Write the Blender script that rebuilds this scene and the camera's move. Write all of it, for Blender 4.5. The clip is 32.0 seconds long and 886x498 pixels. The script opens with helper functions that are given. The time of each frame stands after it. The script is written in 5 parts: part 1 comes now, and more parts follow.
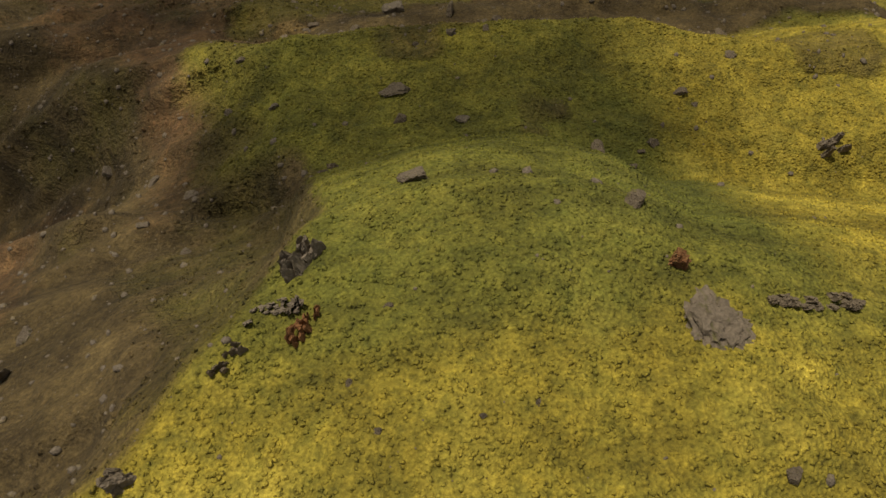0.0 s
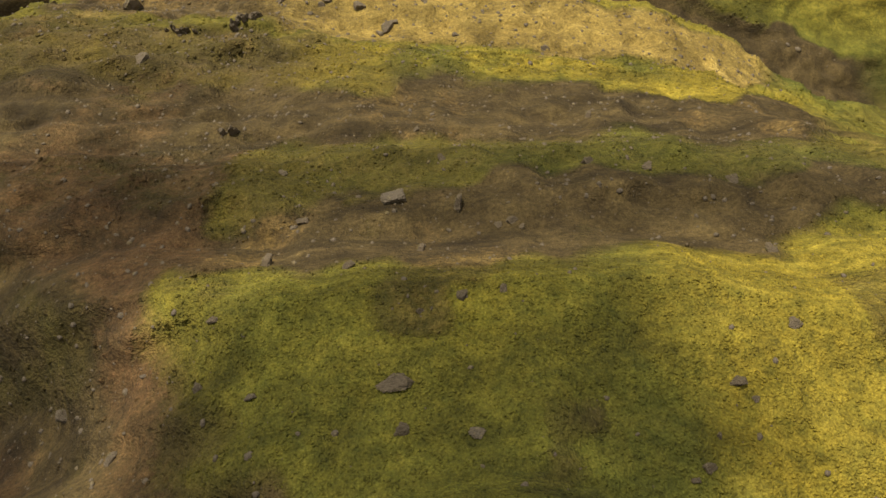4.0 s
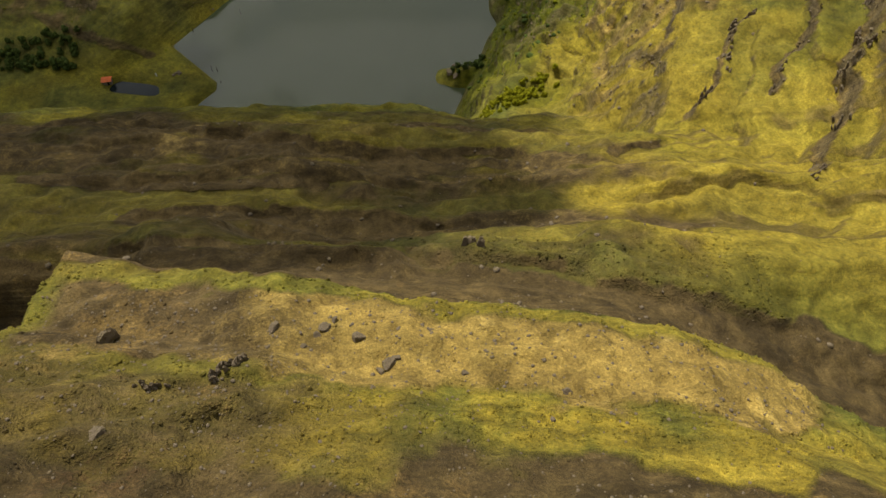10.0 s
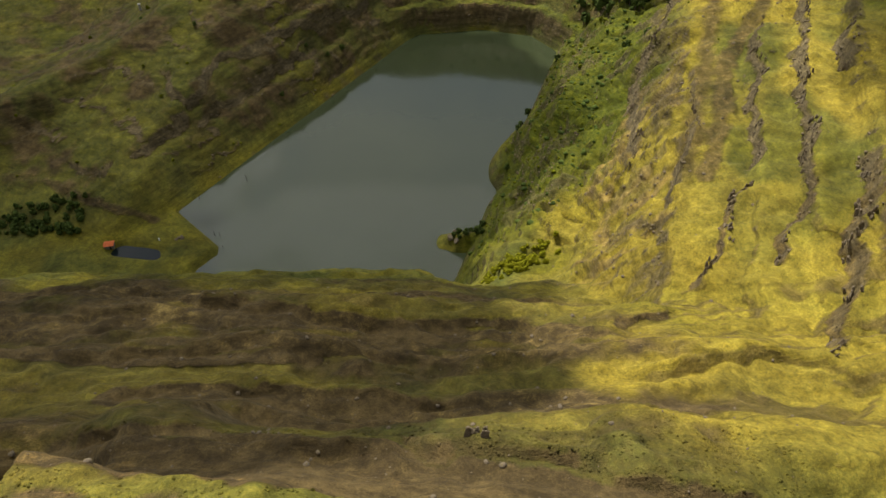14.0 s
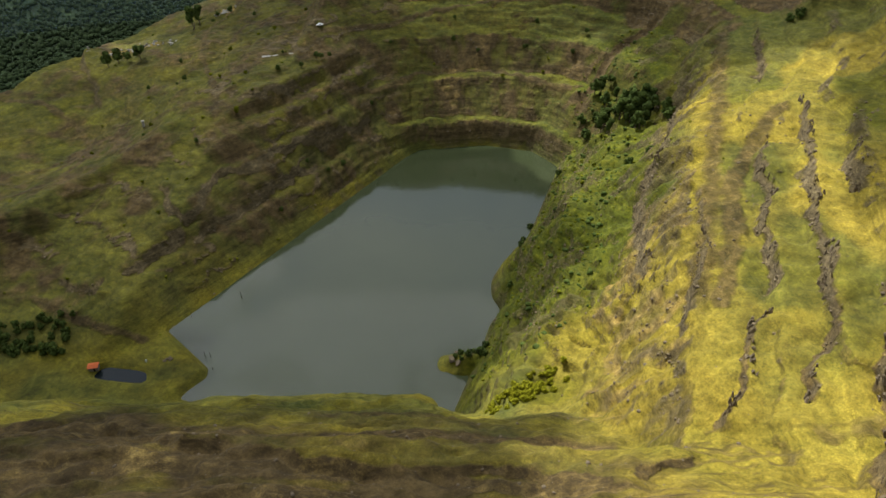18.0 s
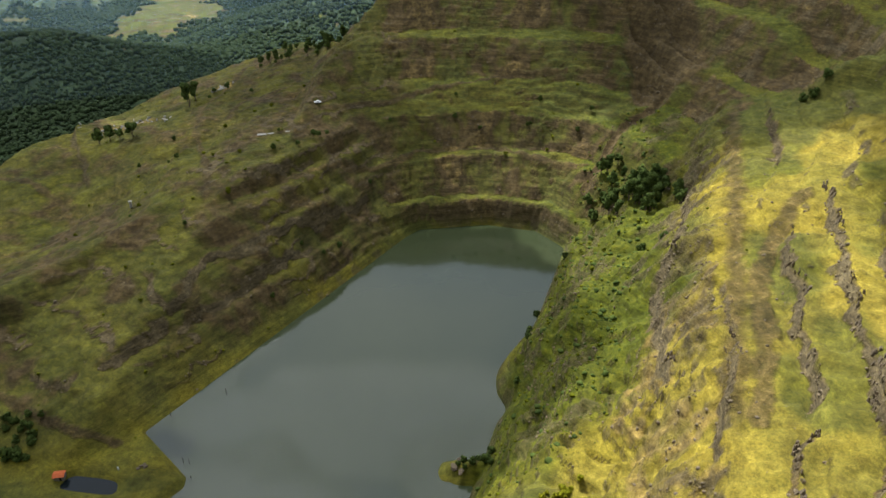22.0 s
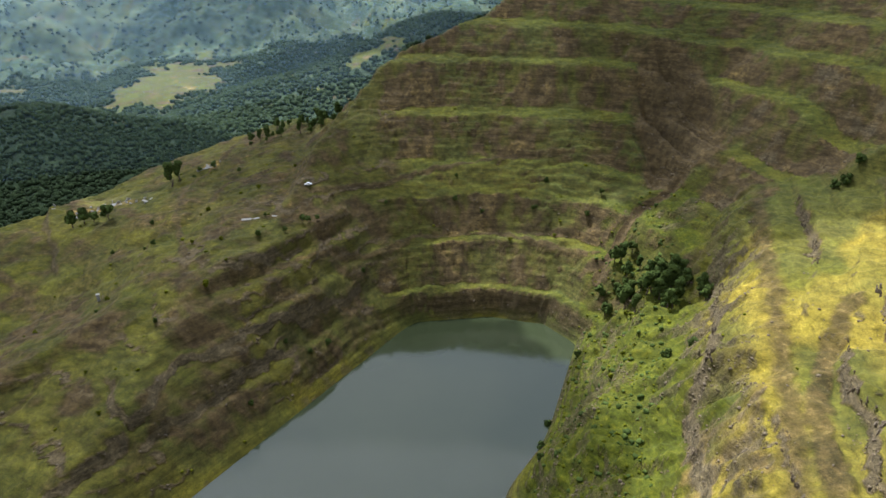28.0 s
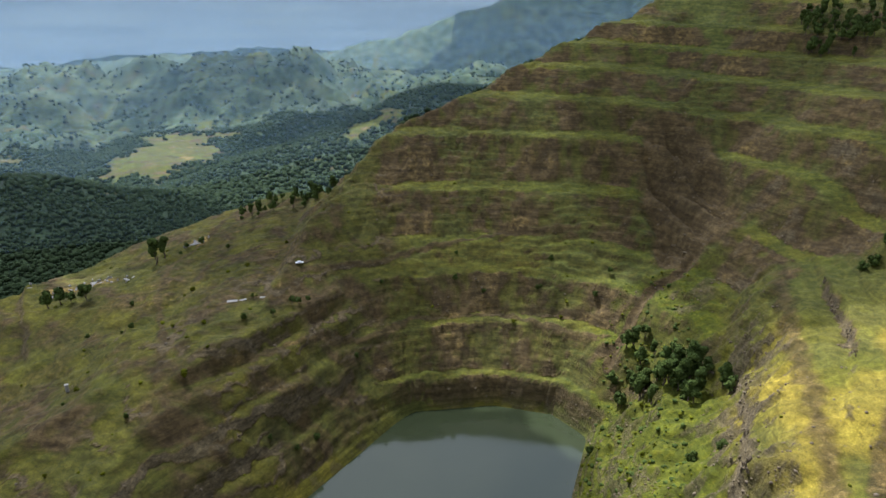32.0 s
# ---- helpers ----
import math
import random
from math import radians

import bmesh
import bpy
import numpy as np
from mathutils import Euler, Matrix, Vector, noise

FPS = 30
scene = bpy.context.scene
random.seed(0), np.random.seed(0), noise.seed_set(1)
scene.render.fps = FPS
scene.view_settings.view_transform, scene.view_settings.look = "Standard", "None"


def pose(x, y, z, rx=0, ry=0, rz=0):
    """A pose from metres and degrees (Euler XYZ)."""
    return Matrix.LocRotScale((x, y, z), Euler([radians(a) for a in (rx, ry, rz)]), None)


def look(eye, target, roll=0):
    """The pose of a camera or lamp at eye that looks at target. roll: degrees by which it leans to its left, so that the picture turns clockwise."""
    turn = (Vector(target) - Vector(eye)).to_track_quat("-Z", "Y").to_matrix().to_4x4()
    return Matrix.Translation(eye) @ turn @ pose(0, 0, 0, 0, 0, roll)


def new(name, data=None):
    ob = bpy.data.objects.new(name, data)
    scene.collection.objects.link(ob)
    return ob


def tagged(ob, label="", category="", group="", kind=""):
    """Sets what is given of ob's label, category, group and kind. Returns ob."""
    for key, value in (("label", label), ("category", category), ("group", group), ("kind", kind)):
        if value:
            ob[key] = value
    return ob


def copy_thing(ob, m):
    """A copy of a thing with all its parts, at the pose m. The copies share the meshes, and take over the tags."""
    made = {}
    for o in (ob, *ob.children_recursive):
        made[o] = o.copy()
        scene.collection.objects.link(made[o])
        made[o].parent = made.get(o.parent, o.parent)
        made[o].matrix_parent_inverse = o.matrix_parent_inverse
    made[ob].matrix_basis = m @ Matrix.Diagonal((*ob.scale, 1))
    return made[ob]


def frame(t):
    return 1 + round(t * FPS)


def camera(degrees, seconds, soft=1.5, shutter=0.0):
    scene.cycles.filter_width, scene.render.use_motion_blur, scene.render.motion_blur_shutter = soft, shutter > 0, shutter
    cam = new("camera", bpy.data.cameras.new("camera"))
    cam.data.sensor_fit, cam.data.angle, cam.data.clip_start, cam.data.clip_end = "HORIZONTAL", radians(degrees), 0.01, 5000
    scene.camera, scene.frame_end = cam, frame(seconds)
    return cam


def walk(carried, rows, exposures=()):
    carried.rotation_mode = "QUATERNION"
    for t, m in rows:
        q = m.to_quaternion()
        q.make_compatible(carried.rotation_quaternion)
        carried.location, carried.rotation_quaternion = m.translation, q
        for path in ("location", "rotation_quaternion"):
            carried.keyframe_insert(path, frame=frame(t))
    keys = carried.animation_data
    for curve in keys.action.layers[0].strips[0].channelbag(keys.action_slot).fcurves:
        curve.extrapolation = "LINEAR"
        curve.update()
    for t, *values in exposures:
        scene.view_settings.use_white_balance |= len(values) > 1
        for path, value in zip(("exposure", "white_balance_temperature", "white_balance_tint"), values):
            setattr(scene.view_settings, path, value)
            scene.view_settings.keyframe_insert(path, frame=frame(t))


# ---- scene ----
# the clip's camera opens up and cools its picture as it swings over the pit: seconds, stops, kelvin, tint
LIGHTNESS = [(0.0, -0.06, 6250, 14), (2.0, 0.34, 6300, 13), (6.0, 0.54, 6330, 12), (10.0, 0.44, 6300, 11), (14.0, 0.66, 6100, 11), (17.0, 0.84, 5870, 11), (24.0, 1.13, 5470, 12), (28.0, 1.22, 5250, 16), (32.0, 1.1, 5180, 18)]
# metres; z = 0 is the lake
cam = camera(63.25, 32.0)
PATH = [
    # seconds, x, y, z, pitch, roll, yaw
    (0.0, -0.00, -0.00, 262.34, -73.81, 0.10, -1.73),
    (0.5, -0.01, 1.32, 262.04, -73.78, 0.08, -1.74),
    (1.0, -0.01, 2.79, 261.76, -73.78, 0.08, -1.73),
    (1.5, -0.02, 4.47, 261.48, -73.82, 0.09, -1.73),
    (2.0, -0.01, 6.32, 261.17, -73.83, 0.11, -1.73),
    (2.5, 0.01, 8.39, 260.89, -73.83, 0.13, -1.73),
    (3.0, -0.01, 10.77, 260.61, -73.82, 0.13, -1.74),
    (3.5, 0.01, 13.34, 260.33, -73.74, 0.14, -1.74),
    (5.5, 0.12, 23.03, 259.09, -72.02, 0.18, -1.50),
    (6.0, 0.09, 24.83, 258.75, -70.53, 0.18, -1.48),
    (6.5, 0.06, 26.43, 258.43, -68.66, 0.16, -1.47),
    (7.0, 0.06, 27.82, 258.07, -66.87, 0.13, -1.44),
    (7.5, 0.06, 29.08, 257.70, -65.12, 0.13, -1.41),
    (8.0, 0.04, 30.24, 257.31, -63.43, 0.14, -1.39),
    (8.5, 0.02, 31.33, 256.91, -61.77, 0.15, -1.37),
    (9.0, 0.03, 32.36, 256.55, -60.11, 0.17, -1.35),
    (9.5, 0.02, 33.39, 256.18, -58.48, 0.19, -1.32),
    (10.0, -0.03, 34.42, 255.76, -56.86, 0.20, -1.30),
    (10.5, -0.07, 35.42, 255.30, -55.25, 0.21, -1.30),
    (11.0, -0.05, 36.41, 254.89, -53.68, 0.22, -1.29),
    (11.5, -0.03, 37.41, 254.52, -52.09, 0.23, -1.26),
    (12.0, -0.03, 38.44, 254.09, -50.56, 0.22, -1.24),
    (12.5, -0.01, 39.44, 253.66, -49.02, 0.19, -1.22),
    (13.0, 0.03, 40.57, 253.26, -47.53, 0.18, -1.20),
    (13.5, 0.08, 41.71, 252.88, -46.00, 0.17, -1.17),
    (14.0, 0.13, 42.83, 252.49, -44.50, 0.15, -1.15),
    (14.5, 0.15, 44.04, 252.12, -43.09, 0.12, -1.14),
    (16.5, 0.14, 50.35, 250.61, -38.97, 0.13, -1.11),
    (17.0, 0.13, 52.61, 250.28, -38.02, 0.13, -1.10),
    (17.5, 0.06, 55.14, 249.89, -37.14, 0.13, -1.09),
    (18.0, -0.04, 57.93, 249.53, -36.24, 0.11, -1.09),
    (18.5, -0.17, 60.96, 249.16, -35.40, 0.10, -1.10),
    (19.0, -0.31, 64.18, 248.81, -34.68, 0.12, -1.12),
    (19.5, -0.41, 67.56, 248.46, -34.07, 0.12, -1.12),
    (20.0, -0.47, 71.03, 248.13, -33.46, 0.10, -1.12),
    (20.5, -0.49, 74.59, 247.78, -32.84, 0.08, -1.11),
    (21.0, -0.52, 78.18, 247.44, -32.22, 0.05, -1.10),
    (21.5, -0.54, 81.80, 247.11, -31.60, 0.03, -1.09),
    (22.0, -0.58, 85.48, 246.78, -31.16, 0.01, -1.09),
    (22.5, -0.64, 89.17, 246.47, -30.83, -0.01, -1.09),
    (23.0, -0.68, 92.80, 246.13, -30.51, -0.03, -1.09),
    (23.5, -0.70, 96.41, 245.76, -30.19, -0.03, -1.09),
    (24.0, -0.68, 100.03, 245.39, -29.87, -0.04, -1.10),
    (24.5, -0.64, 103.63, 245.04, -29.56, -0.05, -1.09),
    (25.0, -0.59, 107.25, 244.69, -29.24, -0.05, -1.08),
    (25.5, -0.57, 110.82, 244.34, -28.80, -0.07, -1.08),
    (27.5, -0.86, 125.08, 242.80, -26.57, -0.16, -1.17),
    (28.0, -0.87, 128.74, 242.35, -26.00, -0.19, -1.19),
    (28.5, -0.89, 132.38, 241.91, -25.44, -0.21, -1.22),
    (29.0, -0.90, 135.99, 241.51, -24.87, -0.22, -1.25),
    (29.5, -0.89, 139.57, 241.13, -24.24, -0.24, -1.26),
    (30.0, -0.89, 143.11, 240.74, -23.56, -0.26, -1.28),
    (30.5, -0.94, 146.67, 240.35, -22.88, -0.27, -1.29),
    (31.0, -1.03, 150.23, 239.98, -22.20, -0.28, -1.31),
    (31.5, -1.13, 153.82, 239.60, -21.45, -0.29, -1.33),
    (32.0, -1.25, 157.43, 239.21, -20.69, -0.29, -1.35),
]
walk(cam, [(t, pose(x, y, z, 90 + pitch, roll, yaw)) for t, x, y, z, pitch, roll, yaw in PATH], LIGHTNESS)

# ---- world and sun ----
SUN_TURN, SUN_HIGH = -25.0, 58.0   # degrees: compass turn of the sun from +y towards +x, height
world = bpy.data.worlds.new("world")
scene.world = world
world.use_nodes = True
wn = world.node_tree
sky = wn.nodes.new("ShaderNodeTexSky")
sky.sky_type = "NISHITA"
sky.sun_disc = False
sky.sun_elevation = radians(SUN_HIGH)
sky.sun_rotation = radians(SUN_TURN)
veil = wn.nodes.new("ShaderNodeMix")     # half the sky is grey-white cloud
veil.data_type = "RGBA"
sky_way = wn.nodes.new("ShaderNodeTexCoord")
billows = wn.nodes.new("ShaderNodeTexNoise")
billows.inputs["Scale"].default_value = 2.6
billows.inputs["Detail"].default_value = 6.0
billows.inputs["Distortion"].default_value = 0.4
wn.links.new(sky_way.outputs["Generated"], billows.inputs["Vector"])
share = wn.nodes.new("ShaderNodeMapRange")
for key, value in (("From Min", 0.36), ("From Max", 0.64), ("To Min", 0.05), ("To Max", 0.95)):
    share.inputs[key].default_value = value
wn.links.new(billows.outputs["Fac"], share.inputs["Value"])
wn.links.new(share.outputs["Result"], next(i for i in veil.inputs if i.identifier == "Factor_Float"))
next(i for i in veil.inputs if i.identifier == "B_Color").default_value = (8.8, 8.6, 7.8, 1)
wn.links.new(sky.outputs["Color"], next(i for i in veil.inputs if i.identifier == "A_Color"))
wn.links.new(next(o for o in veil.outputs if o.identifier == "Result_Color"), wn.nodes["Background"].inputs["Color"])
wn.nodes["Background"].inputs["Strength"].default_value = 0.066
sun = new("sun", bpy.data.lights.new("sun", "SUN"))
sun.data.energy = 4.2
sun.data.angle = radians(0.5)
sun.data.color = (1.0, 0.93, 0.80)
sun_way = Vector((math.sin(radians(SUN_TURN)) * math.cos(radians(SUN_HIGH)), math.cos(radians(SUN_TURN)) * math.cos(radians(SUN_HIGH)), math.sin(radians(SUN_HIGH))))
sun.matrix_world = look(sun_way * 900, (0, 0, 0))

# ---- materials ----
class Nodes:
    """Short hand for a node material."""

    def __init__(self, name):
        self.mat = bpy.data.materials.new(name)
        self.mat.use_nodes = True
        self.tree = self.mat.node_tree
        self.bsdf = self.tree.nodes["Principled BSDF"]
        self.bsdf.inputs["Specular IOR Level"].default_value = 0.2
        self.where = self.add("ShaderNodeTexCoord").outputs["Object"]

    def add(self, kind, **values):
        node = self.tree.nodes.new(kind)
        for key, value in values.items():
            node.inputs[key.replace("_", " ")].default_value = value
        return node

    def link(self, a, b):
        self.tree.links.new(a, b)

    def noise(self, size, detail=4.0, rough_=0.6, warp=0.0, stretch=None):
        n = self.add("ShaderNodeTexNoise", Scale=1.0 / size, Detail=detail, Roughness=rough_, Distortion=warp)
        if stretch:
            m = self.add("ShaderNodeMapping", Scale=stretch)
            self.link(self.where, m.inputs["Vector"])
            self.link(m.outputs["Vector"], n.inputs["Vector"])
        else:
            self.link(self.where, n.inputs["Vector"])
        return n.outputs["Fac"]

    def steps(self, fac, stops):
        r = self.tree.nodes.new("ShaderNodeValToRGB")
        while len(r.color_ramp.elements) < len(stops):
            r.color_ramp.elements.new(0.5)
        for e, (at, rgb) in zip(r.color_ramp.elements, stops):
            e.position = at
            e.color = (*rgb, 1) if isinstance(rgb, tuple) else (rgb, rgb, rgb, 1)
        self.link(fac, r.inputs["Fac"])
        return r.outputs["Color"]

    def math(self, op, a, b, clamp=False):
        n = self.tree.nodes.new("ShaderNodeMath")
        n.operation, n.use_clamp = op, clamp
        for i, v in enumerate((a, b)):
            if isinstance(v, (int, float)):
                n.inputs[i].default_value = v
            else:
                self.link(v, n.inputs[i])
        return n.outputs[0]

    def mix(self, fac, a, b, blend="MIX"):
        n = self.tree.nodes.new("ShaderNodeMix")
        n.data_type, n.blend_type = "RGBA", blend
        for name, v in (("Factor_Float", fac), ("A_Color", a), ("B_Color", b)):
            sock = next(i for i in n.inputs if i.identifier == name)
            if isinstance(v, tuple):
                sock.default_value = (*v, 1)
            elif isinstance(v, (int, float)):
                sock.default_value = v
            else:
                self.link(v, sock)
        return next(o for o in n.outputs if o.identifier == "Result_Color")

    def layer(self, name):
        a = self.tree.nodes.new("ShaderNodeAttribute")
        a.attribute_name = name
        return a.outputs["Fac"]

    def chance(self):
        return self.tree.nodes.new("ShaderNodeObjectInfo").outputs["Random"]

    def island(self):
        return self.tree.nodes.new("ShaderNodeNewGeometry").outputs["Random Per Island"]

    def bump(self, height, deep, strength=1.0):
        b = self.add("ShaderNodeBump", Strength=strength, Distance=deep)
        self.link(height, b.inputs["Height"])
        self.link(b.outputs["Normal"], self.bsdf.inputs["Normal"])

    def done(self, color, gloss=0.9):
        if isinstance(color, tuple):
            self.bsdf.inputs["Base Color"].default_value = (*color, 1)
        else:
            self.link(color, self.bsdf.inputs["Base Color"])
        self.bsdf.inputs["Roughness"].default_value = gloss
        return self.mat


def make_turf():
    n = Nodes("turf_and_soil")
    broad, mid, tuft, grain = n.noise(28, 5), n.noise(3.2, 5, 0.65), n.noise(0.42, 3, 0.7), n.noise(0.12, 3, 0.7)
    green = n.steps(mid, [(0.25, (0.036, 0.042, 0.008)), (0.5, (0.078, 0.086, 0.013)), (0.78, (0.135, 0.13, 0.02))])
    lush = n.steps(mid, [(0.25, (0.032, 0.041, 0.002)), (0.55, (0.079, 0.088, 0.003)), (0.8, (0.16, 0.15, 0.006))])
    straw = n.steps(mid, [(0.2, (0.21, 0.15, 0.015)), (0.5, (0.31, 0.225, 0.021)), (0.8, (0.4, 0.3, 0.036))])
    brown = n.steps(mid, [(0.25, (0.046, 0.031, 0.012)), (0.55, (0.086, 0.059, 0.02)), (0.8, (0.132, 0.093, 0.032))])
    tan = n.steps(mid, [(0.25, (0.17, 0.112, 0.026)), (0.6, (0.285, 0.198, 0.046)), (0.8, (0.39, 0.285, 0.085))])
    stone = n.steps(n.noise(2.2, 6, 0.7, 0.6, (1, 1, 2.2)), [(0.3, (0.052, 0.039, 0.018)), (0.55, (0.115, 0.088, 0.04)), (0.75, (0.22, 0.172, 0.08))])
    wood = n.steps(n.noise(11, 7, 0.8), [(0.3, (0.012, 0.022, 0.008)), (0.52, (0.026, 0.044, 0.013)), (0.72, (0.06, 0.085, 0.025))])

    def cut(name, spread):
        noisy = n.math("ADD", n.layer(name), n.math("MULTIPLY", n.math("SUBTRACT", n.math("ADD", n.math("MULTIPLY", mid, 0.45), n.math("ADD", n.math("MULTIPLY", tuft, 0.3), n.math("MULTIPLY", n.noise(9, 4), 0.25))), 0.5), spread))
        return n.steps(noisy, [(0.3, 0.0), (0.7, 1.0)])

    c = n.mix(cut("lush", 0.8), green, lush)
    olive = n.steps(mid, [(0.25, (0.04, 0.03, 0.008)), (0.55, (0.078, 0.062, 0.015)), (0.8, (0.125, 0.1, 0.025))])
    c = n.mix(n.math("MULTIPLY", n.layer("worn"), n.steps(n.noise(1.7, 5, 0.7), [(0.3, 0.4), (0.65, 1.0)])), c, olive)
    c = n.mix(n.math("MULTIPLY", n.layer("dry"), n.steps(n.noise(0.8, 5, 0.75), [(0.3, 0.35), (0.65, 1.0)])), c, straw)
    red = n.steps(mid, [(0.25, (0.07, 0.032, 0.013)), (0.55, (0.13, 0.064, 0.024)), (0.8, (0.2, 0.11, 0.04))])
    soil = n.mix(cut("pale", 1.0), n.mix(cut("red", 1.2), brown, red), tan)
    c = n.mix(cut("soil", 0.95), c, soil)
    c = n.mix(cut("rock", 1.0), c, stone)
    fields = n.steps(n.noise(75, 8, 0.75), [(0.38, (0.022, 0.038, 0.014)), (0.5, (0.05, 0.076, 0.025)), (0.64, (0.135, 0.15, 0.055))])
    c = n.mix(n.layer("far"), c, n.mix(n.math("MULTIPLY", n.layer("open"), 0.75), wood, fields))
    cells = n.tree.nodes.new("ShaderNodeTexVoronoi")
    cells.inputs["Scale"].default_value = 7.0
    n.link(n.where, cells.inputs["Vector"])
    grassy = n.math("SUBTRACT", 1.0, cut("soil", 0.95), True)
    # Cushion tops lightened and the shaded gaps between them darkened, in the colour.
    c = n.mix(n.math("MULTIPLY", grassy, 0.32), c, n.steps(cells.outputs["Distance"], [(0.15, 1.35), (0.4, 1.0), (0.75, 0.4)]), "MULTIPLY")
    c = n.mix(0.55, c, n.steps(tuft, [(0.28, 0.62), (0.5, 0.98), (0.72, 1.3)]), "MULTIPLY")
    crag = n.noise(5.0, 9, 0.72, 0.5)
    strata = n.noise(2.4, 5, 0.65, 0.3, (0.1, 0.1, 1.0))
    bare = n.math("MAXIMUM", cut("soil", 0.95), cut("rock", 1.0))
    c = n.mix(n.math("MULTIPLY", bare, 0.6), c, n.steps(crag, [(0.36, 0.55), (0.5, 0.97), (0.64, 1.4)]), "MULTIPLY")
    c = n.mix(n.math("MULTIPLY", bare, 0.6), c, n.steps(n.noise(0.3, 5, 0.8), [(0.36, 0.5), (0.5, 1.0), (0.64, 1.6)]), "MULTIPLY")
    c = n.mix(0.5, c, n.steps(strata, [(0.38, 0.5), (0.5, 1.0), (0.62, 1.4)]), "MULTIPLY")
    thin = n.noise(0.8, 4, 0.65, 0.3, (0.07, 0.07, 1.0))
    c = n.mix(0.4, c, n.steps(thin, [(0.38, 0.55), (0.5, 1.0), (0.62, 1.4)]), "MULTIPLY")
    c = n.mix(0.3, c, n.steps(n.noise(1.5, 4, 0.75), [(0.3, 0.5), (0.5, 1.0), (0.7, 1.45)]), "MULTIPLY")
    c = n.mix(0.5, c, n.steps(broad, [(0.3, 0.65), (0.7, 1.3)]), "MULTIPLY")
    c = n.mix(0.45, c, n.steps(grain, [(0.32, 0.4), (0.68, 1.6)]), "MULTIPLY")
    n.bump(n.math("ADD", n.math("ADD", n.math("MULTIPLY", tuft, 0.7), n.math("MULTIPLY", n.math("ADD", crag, strata), n.math("ADD", n.math("MULTIPLY", bare, 2.6), 0.7))), n.math("ADD", n.math("MULTIPLY", grain, 0.2), n.math("SUBTRACT", mid, n.math("MULTIPLY", cells.outputs["Distance"], 0.3)))), 0.4, 0.8)
    return n.done(c, 0.95)


def make_rock(name, dark, light, moss):
    n = Nodes(name)
    big, small = n.noise(0.9, 6, 0.7, 0.4), n.noise(0.14, 4, 0.7)
    c = n.mix(big, dark, light)
    c = n.mix(n.math("MULTIPLY", n.chance(), 0.5), c, tuple(0.5 * v for v in light))
    c = n.mix(n.steps(n.noise(0.5, 4), [(0.55, 0.0), (0.68, 0.8)]), c, moss)
    c = n.mix(0.6, c, n.steps(small, [(0.3, 0.5), (0.7, 1.4)]), "MULTIPLY")
    n.bump(n.math("ADD", big, small), 0.12, 0.9)
    return n.done(c, 0.9)


def make_leaves(name, dark, light, fine=0.5):
    n = Nodes(name)
    c = n.mix(n.island(), dark, light)
    c = n.mix(n.math("MULTIPLY", n.chance(), 0.5), c, tuple(0.6 * v for v in light))
    c = n.mix(0.75, c, n.steps(n.noise(fine, 4, 0.75), [(0.3, 0.5), (0.7, 1.35)]), "MULTIPLY")
    n.bsdf.inputs["Specular IOR Level"].default_value = 0.05
    return n.done(c, 0.85)


def make_plain(name, rgb, gloss=0.7, spot=0.25, metal=0.0):
    n = Nodes(name)
    c = n.mix(n.steps(n.noise(0.6, 5, 0.7), [(0.35, 0.0), (0.75, 1.0)]), rgb, tuple(v * (1 - 2 * spot) for v in rgb))
    c = n.mix(0.4, c, n.steps(n.noise(0.08, 3), [(0.3, 0.7), (0.7, 1.2)]), "MULTIPLY")
    n.bsdf.inputs["Metallic"].default_value = metal
    return n.done(c, gloss)


def make_water(name="lake_water", deep=(0.028, 0.036, 0.015), pale=(0.038, 0.047, 0.021), gloss=0.07, mirror=0.9):
    n = Nodes(name)
    n.bsdf.inputs["Specular IOR Level"].default_value = mirror
    n.bsdf.inputs["IOR"].default_value = 1.4
    n.bump(n.math("ADD", n.noise(1.3, 3), n.math("MULTIPLY", n.noise(7, 2), 2.0)), 0.02, 0.25)
    c = n.mix(n.noise(60, 3), deep, pale)
    return n.done(c, gloss)


TURF = make_turf()
ROCK = make_rock("grey_brown_rock", (0.075, 0.055, 0.031), (0.24, 0.182, 0.108), (0.14, 0.12, 0.03))
RUST_ROCK = make_rock("rusty_rock", (0.1, 0.04, 0.015), (0.32, 0.15, 0.05), (0.2, 0.14, 0.04))
PALE_ROCK = make_rock("pale_rock", (0.1, 0.077, 0.046), (0.29, 0.228, 0.145), (0.3, 0.24, 0.1))
DARK_ROCK = make_rock("dark_rock", (0.08, 0.061, 0.037), (0.24, 0.185, 0.115), (0.1, 0.09, 0.02))
SCREE = make_rock("brown_scree", (0.08, 0.06, 0.036), (0.24, 0.188, 0.12), (0.2, 0.15, 0.06))
LEAVES = make_leaves("leaves", (0.033, 0.051, 0.012), (0.085, 0.115, 0.022), 1.2)
FAR_LEAVES = make_leaves("wood_leaves", (0.021, 0.034, 0.013), (0.038, 0.056, 0.02), 5.0)
BUSH_LEAVES = make_leaves("bush_leaves", (0.052, 0.064, 0.002), (0.14, 0.145, 0.005), 1.0)
BLADES = make_leaves("grass_blades", (0.07, 0.07, 0.01), (0.21, 0.175, 0.028), 0.3)
LIME_LEAVES = make_leaves("lime_leaves", (0.13, 0.14, 0.004), (0.3, 0.28, 0.01), 1.0)
BARK = make_plain("bark", (0.09, 0.065, 0.045), 0.9)
WATER = make_water()
POND_WATER = make_water("pond_water", (0.006, 0.009, 0.009), (0.011, 0.015, 0.015), 0.06, 0.3)

